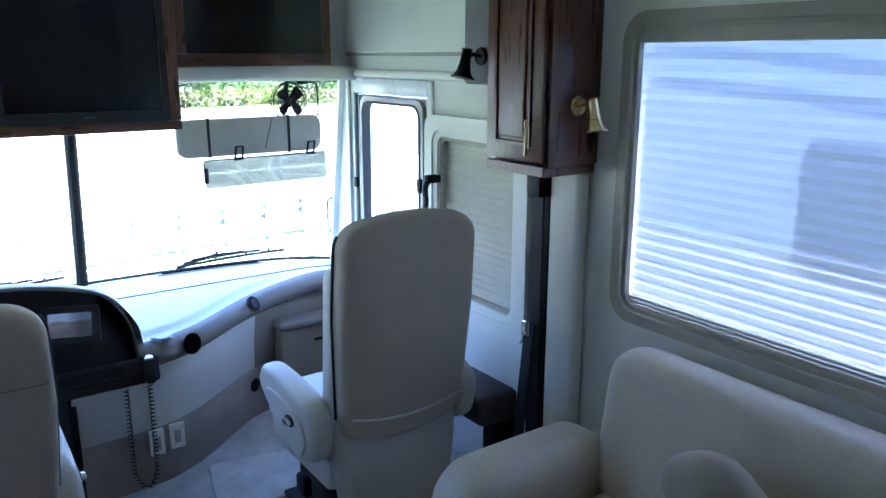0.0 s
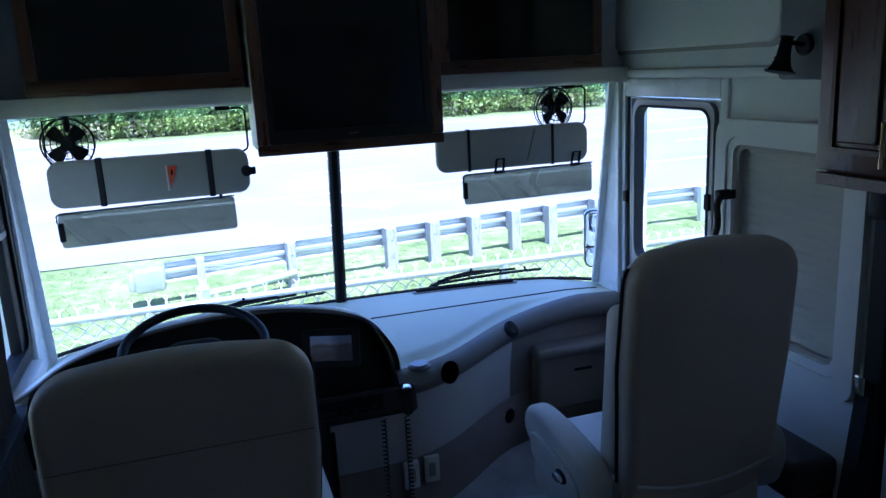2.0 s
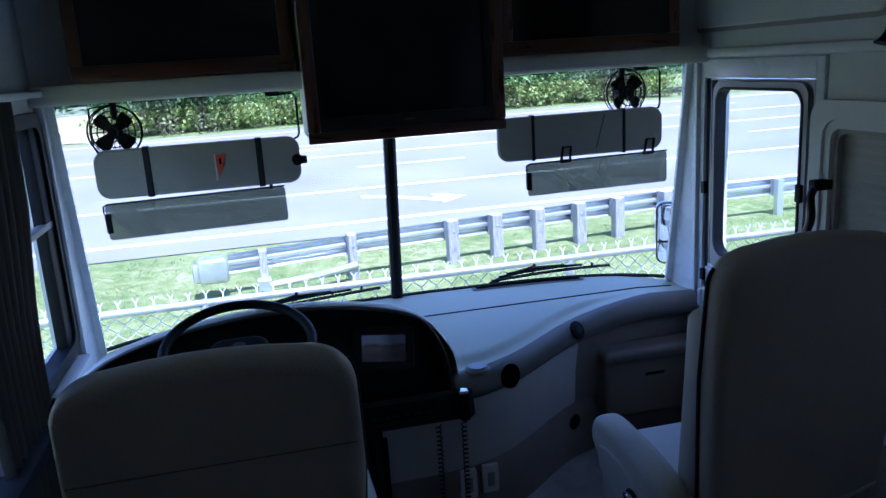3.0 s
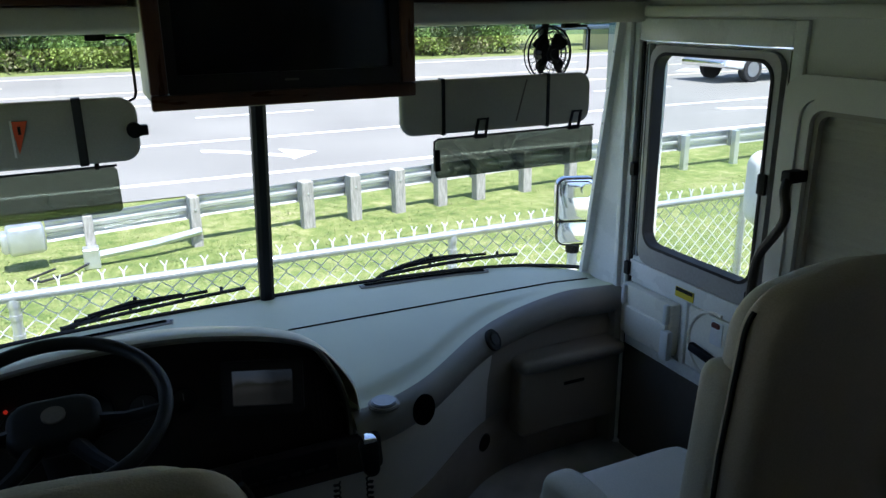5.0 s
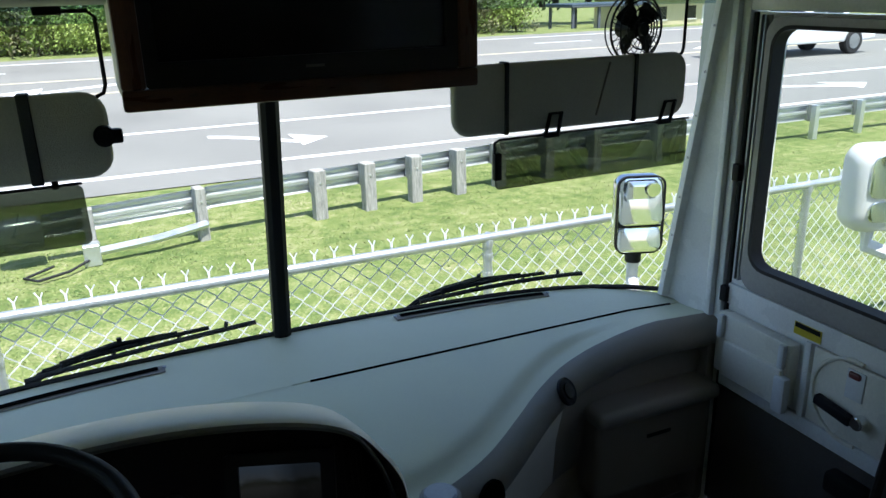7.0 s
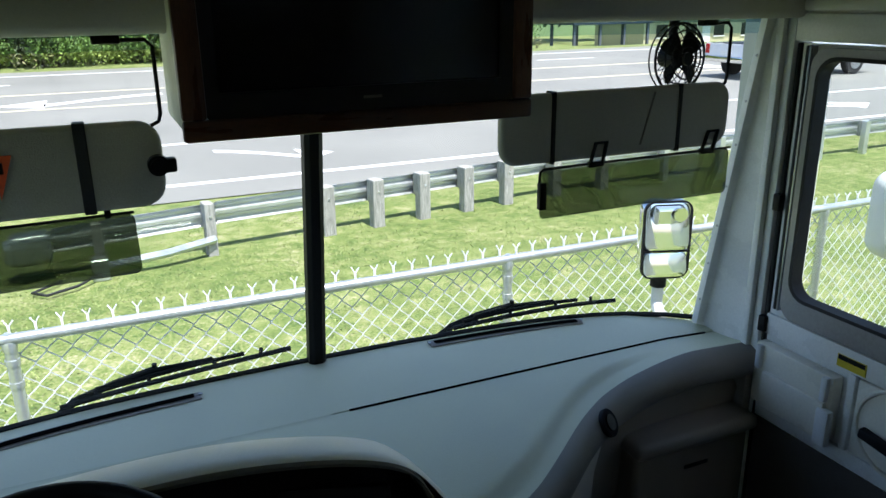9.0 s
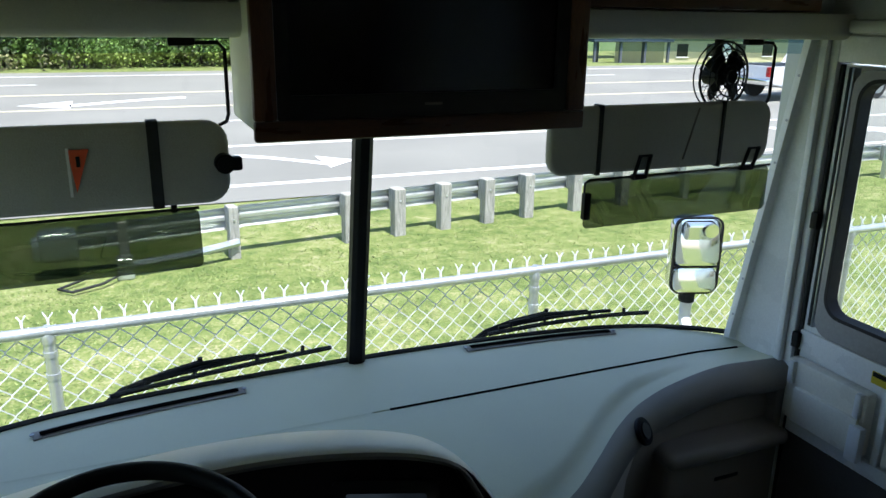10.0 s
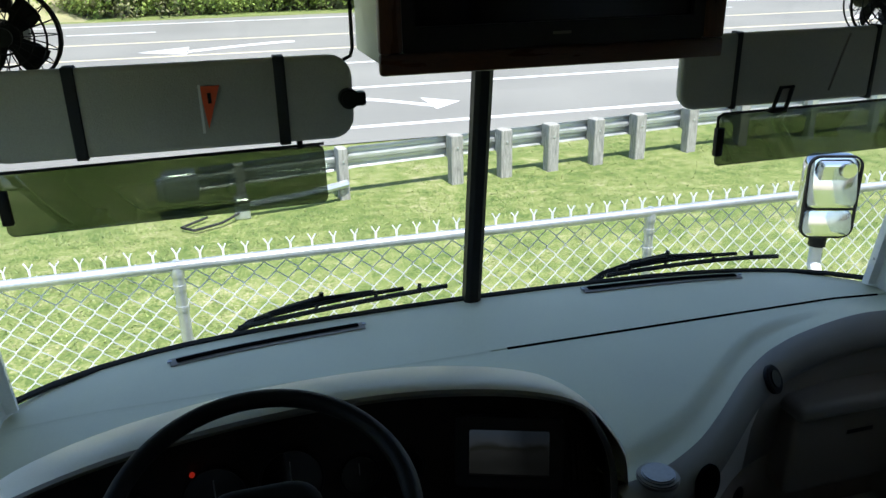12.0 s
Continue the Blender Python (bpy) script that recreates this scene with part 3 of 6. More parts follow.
# ---- dashboard ----
def lip(x):
    """Plan line of the dashboard's rear edge."""
    pts = [(-1.30, -0.93), (-0.30, -0.95), (-0.02, -0.94), (0.13, -0.920), (0.27, -0.85), (0.39, -0.755), (0.52, -0.645), (0.63, -0.570), (0.74, -0.528), (0.88, -0.508), (1.30, -0.505)]
    for (a, ya), (b, yb) in zip(pts, pts[1:]):
        if x <= b:
            k = (x - a) / (b - a)
            return ya + (yb - ya) * k
    return -0.505


XS = [-1.21 + 2.42 * i / 96 for i in range(97)]


def lip_s(x):
    return (lip(x - 0.05) + lip(x) * 2 + lip(x + 0.05) + lip(x - 0.025) + lip(x + 0.025)) / 6


def dashboard():
    KNEE = -0.24
    d = thing("dashboard", "grey taupe moulded vinyl dashboard under the windscreen", "dashboard")

    def ztop(x):
        return 0.652 - 0.012 * (abs(x) > 1.0) * (abs(x) - 1.0) / 0.2
    # the flat top from the glass to the seam
    rings = []
    for k in range(7):
        t = k / 6
        rings.append([Vector((x, bow(x) + (-0.321 - bow(x)) * t, ztop(x) + 0.004 * math.sin(math.pi * t))) for x in XS])
    rings.append([Vector((x, -0.3235, ztop(x) - 0.008 * (x > -0.05))) for x in XS])
    part("top_pad", loft(rings, False), DASH, d, smooth=50)
    # from the seam to the rolled lip, with a shallow step down to the shelf along the roll
    def shelf(x):
        return 0.014 * max(0.0, min(1.0, (0.95 - x) / 0.25))

    def rise(x):
        return 0.024 * max(0.0, min(1.0, (x - 0.60) / 0.40))

    def edge(x):
        # under the instrument hood the pad stops short of the black panel
        k = max(0.0, min(1.0, x / 0.05))
        return (lip_s(x) + 0.060) * k - 0.80 * (1 - k)

    def reach(x):
        return -0.326 - edge(x)
    rings = [[Vector((x, -0.3235, ztop(x) - 0.008 * (x > -0.05))) for x in XS], [Vector((x, -0.326, ztop(x) - 0.001)) for x in XS]]
    for k in range(1, 25):
        t = k / 24
        rings.append([Vector((x, -0.326 + (edge(x) + 0.326) * t, ztop(x) - 0.001 - shelf(x) * max(0.0, min(1.0, (t * reach(x) - reach(x) + 0.075) / 0.03)) - (0.010 - rise(x)) * t * t)) for x in XS])
    part("slope_pad", loft(rings, False), DASH, d, smooth=50)
    part("seam", tube([(x, -0.3235, ztop(x) - 0.002) for x in XS[:-2] if x > -0.02], 0.0050, 6), SLOT, d, "dark seam between the pads")

    def zl(x):
        return ztop(x) - 0.011 - shelf(x) + rise(x)
    rings = []
    for k in range(9):
        a = radians(90 + 22.5 * k)
        rings.append([Vector((x, lip_s(x) + 0.060 + 0.064 * math.cos(a), zl(x) - 0.052 + 0.052 * math.sin(a))) for x in XS])
    start = [i for i, x in enumerate(XS) if x > 0.0][0]
    # Pad vinyl again, coloured darker for the unlit rear face of the roll.
    part("lip_roll", loft([r[start:] for r in rings], False), mat("dash_lip_shaded", (0.215, 0.195, 0.165), 0.5, var=0.06, scale=3, fine=420, bump=0.3), d, "padded rear roll with its shade in the colour", smooth=60)
    # lower face
    rings = []
    for z, off in ((0.555, 0.06), (0.52, 0.034), (0.40, 0.066), (0.26, 0.078), (0.245, 0.085)):
        rings.append([Vector((x, lip_s(x) + off, z)) for x in XS])
    split = [i for i, x in enumerate(XS) if x > 0.62][0]
    knee = [i for i, x in enumerate(XS) if x > KNEE][0]
    part("lower_panel", loft([r[knee:split + 1] for r in rings], False), LOWER, d, smooth=60)
    part("side_panel", loft([r[split:] for r in rings], False), GLOVE, d, "brown vinyl panel round the glove box", smooth=60)
    rings = []
    for z, off in ((0.249, 0.0845), (0.245, 0.079), (0.10, 0.082), (0.0, 0.084)):
        rings.append([Vector((x, lip_s(x) + off, z)) for x in XS if x > KNEE])
    part("kick_panel", loft(rings, False), KICK, d, "brown carpeted kick panel", smooth=60)
    # dark knee recess round the steering column
    part("knee_recess", loft([[Vector((-1.21, -0.60, z)), Vector((KNEE, -0.60, z)), Vector((KNEE + 0.010, -0.88, z))] for z in (0.0, 0.30, 0.57)], False), DOORLOW, d, "dark carpeted knee recess", smooth=0)
    part("panel_edge", box(KNEE + 0.008, KNEE + 0.030, -0.892, -0.80, 0.0, 0.50, 0.006), BLACK, d)
    # defroster slots
    for s in (-1, 1):
        xa, xb = 0.335, 0.842
        o = []
        yy = [(s * (xa + (xb - xa) * i / 10)) for i in range(11)]

        def ym(x):
            return bow(x) * 0.9 - 0.050 - (0.025 * (abs(x) - 0.345) + 0.034 if x < 0 else 0.004)
        base = tube([(x, ym(x), 0.6575) for x in yy], 0.0215, 10)
        bmesh.ops.scale(base, verts=base.verts, vec=(1, 1, 0.20), space=Matrix.Translation((0, 0, -0.6575)))
        part("defroster_rim", base, ROLL, d, "grey rim with a screw at each end")
        # Flattened black strip laid on the rim in place of the slot's inner shade.
        slot = tube([(x, ym(x), 0.6625) for x in yy[0:11]], 0.0125, 6)
        bmesh.ops.scale(slot, verts=slot.verts, vec=(0.935, 1, 0.16), space=Matrix.Translation((-s * (xa + xb) / 2, 0, -0.6625)))
        part("defroster_slot", slot, SLOT, d, "defroster slot with its inner shade painted black")
        for x in (yy[0], yy[-1]):
            part("slot_screw", disc(0.0055, 0.004, 10, Matrix.Translation((x, ym(x), 0.6625))), STEEL, d)
    # round outlets and bits on the roll

    def on_roll(name, x, z, r, material, label="", depth=0.012, inset=0.0, tilt=None):
        n = Vector((-(lip_s(x + 0.02) - lip_s(x - 0.02)) / 0.04, 1, 0)).normalized() * -1
        p = Vector((x, lip_s(x) - 0.002, z)) - n * inset
        if tilt is not None:
            c, t = math.cos(radians(tilt)), math.sin(radians(tilt))
            p = Vector((x, lip_s(x) + 0.060, zl(x) - 0.052)) + n * (0.060 * c - inset) + Vector((0, 0, 0.050 * t))
            n = (n * c + Vector((0, 0, t))).normalized()
        q = n.to_track_quat("Z", "Y").to_matrix().to_4x4()
        part(name, turned(disc(r, depth, 22, None, 0.003), Matrix.Translation(p) @ q), material, d, label)
    on_roll("round_vent", 0.580, 0.598, 0.037, BLACK, "black round air vent", 0.014, 0.0, 32)
    on_roll("vent_core", 0.580, 0.598, 0.024, SCREEN, "", 0.020, 0.0, 32)
    # Black disc paints the shade of a deep round recess.
    on_roll("round_vent", 0.210, 0.570, 0.043, SLOT, "black round air vent", 0.014, 0.0, 8)
    on_roll("lower_speaker", 0.655, 0.165, 0.034, BLACK, "black round lower vent", 0.016, 0.078)
    part("cup_lid", turned(disc(0.034, 0.012, 28, None, 0.003), Matrix.Translation((0.120, -0.872, 0.633))), ALU, d, "round grey metal lid")
    part("cup_collar", turned(disc(0.043, 0.012, 28, None, 0.003), Matrix.Translation((0.120, -0.872, 0.626))), ROLL, d)
    # glove box block on the passenger side
    part("glove_box", box(0.755, 1.17, -0.530, -0.38, 0.16, 0.425, 0.02, 3), GLOVE, d, "brown glove box door")
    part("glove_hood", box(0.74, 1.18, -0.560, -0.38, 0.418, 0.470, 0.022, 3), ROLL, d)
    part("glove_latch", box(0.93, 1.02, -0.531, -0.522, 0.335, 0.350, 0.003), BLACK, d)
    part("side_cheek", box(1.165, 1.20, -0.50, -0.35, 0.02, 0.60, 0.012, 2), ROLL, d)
    # wall outlet plate on the front
    for x in (0.040, 0.125):
        part("outlet_plate", box(x, x + 0.058, -0.872 + 0.2 * (x - 0.04), -0.835, 0.140, 0.245, 0.003), BONE, d, "bone coloured wall plate")
        part("outlet_socket", box(x + 0.016, x + 0.042, -0.876 + 0.2 * (x - 0.04), -0.868 + 0.2 * (x - 0.04), 0.165, 0.220, 0.003), TAUPE, d)
    return d


dashboard()


def smooth_line(pts, n):
    """Rounded line through the control points, n steps for each span."""
    out = []
    for i in range(len(pts) - 1):
        a, b, c, d = pts[max(i - 1, 0)], pts[i], pts[i + 1], pts[min(i + 2, len(pts) - 1)]
        for j in range(n):
            t = j / n
            out.append(tuple(0.5 * (2 * q + (r - p) * t + (2 * p - 5 * q + 4 * r - s) * t * t + (3 * q - p - 3 * r + s) * t ** 3) for p, q, r, s in zip(a, b, c, d)))
    return out + [pts[-1]]


def monitor_picture():
    """Dim lit picture: pale sky over a grey road with a dark shape at one side."""
    m = bpy.data.materials.new("monitor_picture")
    m.use_nodes = True
    nt = m.node_tree
    bs = nt.nodes["Principled BSDF"]
    bs.inputs["Base Color"].default_value = (0.01, 0.01, 0.011, 1)
    bs.inputs["Roughness"].default_value = 0.35
    bs.inputs["Specular IOR Level"].default_value = 0.25
    tc = nt.nodes.new("ShaderNodeTexCoord")
    noise_tex = nt.nodes.new("ShaderNodeTexNoise")
    noise_tex.inputs["Scale"].default_value = 32
    nt.links.new(tc.outputs["Object"], noise_tex.inputs["Vector"])
    sep = nt.nodes.new("ShaderNodeSeparateXYZ")
    nt.links.new(tc.outputs["Object"], sep.inputs[0])

    def span(src, lo, hi):
        r = nt.nodes.new("ShaderNodeMapRange")
        r.inputs[1].default_value, r.inputs[2].default_value = lo, hi
        nt.links.new(src, r.inputs[0])
        return r.outputs[0]
    height = nt.nodes.new("ShaderNodeMath")
    height.operation = "MULTIPLY_ADD"
    height.inputs[1].default_value = 0.35
    nt.links.new(noise_tex.outputs[0], height.inputs[0])
    nt.links.new(span(sep.outputs[2], 0.722, 0.80), height.inputs[2])
    ramp = nt.nodes.new("ShaderNodeValToRGB")
    e = ramp.color_ramp.elements
    e[0].position, e[0].color = 0.1, (0.20, 0.21, 0.18, 1)
    e[1].position, e[1].color = 0.85, (0.55, 0.74, 0.92, 1)
    for pos, col in ((0.45, (0.36, 0.37, 0.33, 1)), (0.55, (0.22, 0.24, 0.17, 1)), (0.66, (0.62, 0.72, 0.78, 1))):
        e.new(pos).color = col
    nt.links.new(height.outputs[0], ramp.inputs[0])
    dim = nt.nodes.new("ShaderNodeMath")
    dim.operation = "MULTIPLY_ADD"
    dim.inputs[1].default_value = -0.010
    dim.inputs[2].default_value = 0.016
    nt.links.new(span(sep.outputs[0], -0.205, -0.165), dim.inputs[0])
    nt.links.new(ramp.outputs[0], bs.inputs["Emission Color"])
    nt.links.new(dim.outputs[0], bs.inputs["Emission Strength"])
    return m


def binnacle():
    """Driver's hood, panel, monitor, lower radio panel."""
    b = thing("instrument_binnacle", "cream padded instrument hood around a black panel", "instrument panel")

    def outline(k):
        """Half arch from the centre-side foot over the top to the wall side; k is depth, 0 at the rear lip."""
        out = []
        ctrl = [(0.036, 0.545), (0.036, 0.62), (0.024, 0.70), (-0.008, 0.77), (-0.06, 0.838), (-0.15, 0.880), (-0.28, 0.910), (-0.42, 0.926), (-0.58, 0.926), (-0.74, 0.912), (-0.90, 0.884), (-1.04, 0.838), (-1.14, 0.775), (-1.21, 0.73)]
        ctrl = smooth_line(ctrl, 4)
        for x, z in ctrl:
            zz = 0.645 + (z - 0.645) * (1 - k) ** 0.85 if z > 0.645 else z
            out.append((x - 0.04 * k, zz))
        return out
    y_rear, y_front = -0.885, -0.235
    rings = []
    for k, rise, sink in ((0, 0.0, 0), (0.012, 0.004, 0), (0.04, 0.005, 0), (0.08, 0.001, 0), (0.13, -0.008, 0), (0.19, -0.022, 0), (0.25, -0.040, 0.04), (0.31, -0.055, 0.20), (0.37, -0.06, 0.42), (0.44, -0.05, 0.7), (0.52, 0.0, 1.0)):
        y = y_rear + (y_front - y_rear) * k
        ring = []
        for i, (x, z) in enumerate(outline(0)):
            side = max(0.0, min(1.0, (16 - i) / 8))
            out = (0.012 + rise) * side
            zz = z + rise * min(1.0, i / 8)
            zz = zz + (0.60 - zz) * sink if zz > 0.60 else zz
            ring.append(Vector((x + out - 0.05 * sink * max(0.0, min(1.0, (20 - i) / 8)), y, zz)))
        rings.append(ring)
    part("hood", loft(rings, False), HOOD, b, "cream padded hood", smooth=60)
    inner = [[Vector((x - 0.012 * max(0.0, min(1.0, (16 - i) / 8)), y_rear + dy, z - 0.012 - dz)) for i, (x, z) in enumerate(outline(0))] for dy, dz in ((0.0, -0.012), (-0.005, -0.007), (-0.002, 0.001), (0.022, 0.006), (0.024, 0.0065), (0.09, 0.014))]
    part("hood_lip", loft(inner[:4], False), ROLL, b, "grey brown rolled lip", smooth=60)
    part("hood_lining", loft(inner[4:], False), PANEL, b, "black hood lining", smooth=60)
    face = bmesh.new()
    pts = [(x - 0.012 * max(0.0, min(1.0, (16 - i) / 8)), z - 0.03) for i, (x, z) in enumerate(outline(0))]
    top = [face.verts.new((x, -0.80, z)) for x, z in pts]
    bot = [face.verts.new((x, -0.885, 0.50)) for x, z in pts]
    for i in range(len(pts) - 1):
        face.faces.new((top[i], top[i + 1], bot[i + 1], bot[i]))
    part("panel_face", face, PANEL, b, "black instrument panel", smooth=0)
    m = Matrix.Translation((-0.192, -0.858, 0.744)) @ Matrix.Rotation(radians(-20), 4, "Z") @ Matrix.Rotation(radians(-14), 4, "X")
    o, i = round_rect(0.20, 0.135, 0.012), round_rect(0.148, 0.088, 0.004)
    part("monitor_bezel", frame_ring(o, i, 0.02, m), PANEL, b)
    part("monitor_screen", turned(box(-0.075, 0.075, -0.002, 0.002, -0.045, 0.045), m), monitor_picture(), b, "small rear-view monitor showing a dim road view")
    for gx, gz, r in ((-0.72, 0.745, 0.055), (-0.59, 0.755, 0.055), (-0.47, 0.74, 0.035), (-0.38, 0.74, 0.030), (-0.86, 0.74, 0.04)):
        mm = Matrix.Translation((gx, -0.835, gz)) @ Matrix.Rotation(radians(73), 4, "X")
        g = part("gauge", turned(disc(r, 0.012, 28, None, 0.003), mm), SCREEN, b, "dark round gauge")
        part("gauge_rim", turned(tube([(r * math.cos(2 * math.pi * q / 24), r * math.sin(2 * math.pi * q / 24), 0.007) for q in range(24)], 0.003, 5, loop=True), mm), BLACK, g)
        part("needle", turned(box(-0.001, 0.001, 0, r * 0.6, 0.0065, 0.0085), mm), ROLL, g)
    part("warning_lamp", turned(disc(0.0045, 0.006, 10), Matrix.Translation((-0.752, -0.836, 0.800)) @ Matrix.Rotation(radians(73), 4, "X")), glow("red_warning", (1.0, 0.05, 0.02), 0.10), b, "lit red warning lamp")
    # lower radio panel
    part("radio_panel", turned(box(-0.46, 0.085, -0.02, 0.02, -0.055, 0.045, 0.018, 4), Matrix.Translation((0, -0.935, 0.545)) @ Matrix.Rotation(radians(-12), 4, "X")), mat("dark_brown_fascia", (0.030, 0.024, 0.021), 0.6, fine=300, spec=0.25), b, "dark brown radio fascia")
    for x0, x1 in ((-0.45, -0.30), (-0.28, -0.04)):
        part("radio", turned(box(x0, x1, -0.03, 0.0, -0.028, 0.030, 0.005), Matrix.Translation((0, -0.932, 0.55)) @ Matrix.Rotation(radians(-12), 4, "X")), BLACK, b, "black radio slot")
    for i in range(6):
        part("radio_button", turned(box(-0.265 + 0.035 * i, -0.243 + 0.035 * i, -0.033, -0.029, -0.018, -0.010, 0.001), Matrix.Translation((0, -0.932, 0.55)) @ Matrix.Rotation(radians(-12), 4, "X")), TVPLASTIC, b)
    return b


binnacle()


def steering_wheel():
    w = thing("steering_wheel", "black leather-wrapped steering wheel", "steering wheel", (-0.638, -1.10, 0.902))
    m = Matrix.Rotation(radians(18), 4, "X")
    r = 0.207
    part("rim", turned(tube([(r * math.cos(2 * math.pi * i / 56), r * math.sin(2 * math.pi * i / 56), 0) for i in range(56)], 0.0145, 12, loop=True), m), mat("wheel_leather", (0.010, 0.010, 0.011), 0.42, fine=500, bump=0.3, spec=0.22), w)
    part("hub", turned(pillow(round_rect(0.17, 0.13, 0.045), 0.05, 0.018, Matrix.Rotation(radians(90), 4, "X")), m @ Matrix.Translation((0, -0.005, -0.03))), BLACK, w)
    part("badge", turned(disc(0.022, 0.006, 20), m @ Matrix.Translation((0, 0.0, -0.003))), PIPING, w)
    for a in (-12, 192, 240, 300):
        c, s = math.cos(radians(a)), math.sin(radians(a))
        part("spoke", turned(tube([(0.06 * c, 0.06 * s, -0.03), (0.13 * c, 0.13 * s, -0.025), (r * c, r * s, 0)], [0.02, 0.015, 0.012], 8), m), BLACK, w)
    part("column", turned(tube([(0, 0, -0.04), (0, 0.03, -0.16), (0, 0.115, -0.46)], 0.042, 16), m), BLACK, w)
    part("stalk", turned(tube([(0.04, -0.02, -0.08), (0.13, 0.01, -0.07), (0.18, 0.02, -0.06)], [0.006, 0.006, 0.010], 8), m), BLACK, w)


steering_wheel()


def microphone():
    p = thing("radio_handset", "black radio microphone clipped to the dash with coiled cord", "microphone")
    part("handset", pillow([(u * (0.80 + 2.6 * (v + 0.05)), v) for u, v in round_rect(0.050, 0.100, 0.02)], 0.036, 0.013, Matrix.Translation((0.036, -0.990, 0.556)) @ Matrix.Rotation(radians(-15), 4, "X")), BLACK, p)
    part("clip_plate", box(0.018, 0.054, -0.998, -0.960, 0.598, 0.609, 0.004), CHROME, p, "chrome clip")
    pts = []
    n = 260
    for i in range(n + 1):
        t = i / n
        u = abs(2 * t - 1)
        c = Vector((-0.006 + (0.042 if t < 0.5 else -0.042) * min(1.0, u * 6) ** 0.5, -0.965 - 0.012 * (t < 0.5), 0.07 + 0.42 * u))
        a = 2 * math.pi * 52 * t
        pts.append(c + Vector((0.009 * math.cos(a), 0.009 * math.sin(a), 0)))
    part("coiled_cord", tube(pts, 0.0028, 4), BLACK, p, "coiled black cord")


microphone()

# ---- captain chairs ----
def seat_outline(w0, w1, z0, z1, r):
    """Backrest shape: narrower foot, full shoulders, softly rounded crown."""
    half = [(w0 / 2 * 0.96, z0), (w0 / 2, z0 + 0.05), (w1 / 2, z0 + (z1 - z0) * 0.55), (w1 / 2 * 0.985, z1 - r)]
    crown = []
    for i in range(1, 10):
        a = radians(90 * i / 9)
        crown.append((w1 / 2 * 0.985 - r * (1 - math.cos(a)), z1 - r + r * math.sin(a) * 0.86 + 0.0))
    mid = [((w1 / 2 * 0.985 - r) * f, z1 - r + r * 0.86 + 0.014 * (1 - f * f)) for f in (0.6, 0.2)]
    bottom = [(w0 / 2 * f, z0 - 0.05 * (1 - f * f)) for f in (0.0, 0.25, 0.5, 0.75)]
    right = bottom + half + crown + mid
    left = [(-u, v) for u, v in right[:0:-1]]
    return right + left


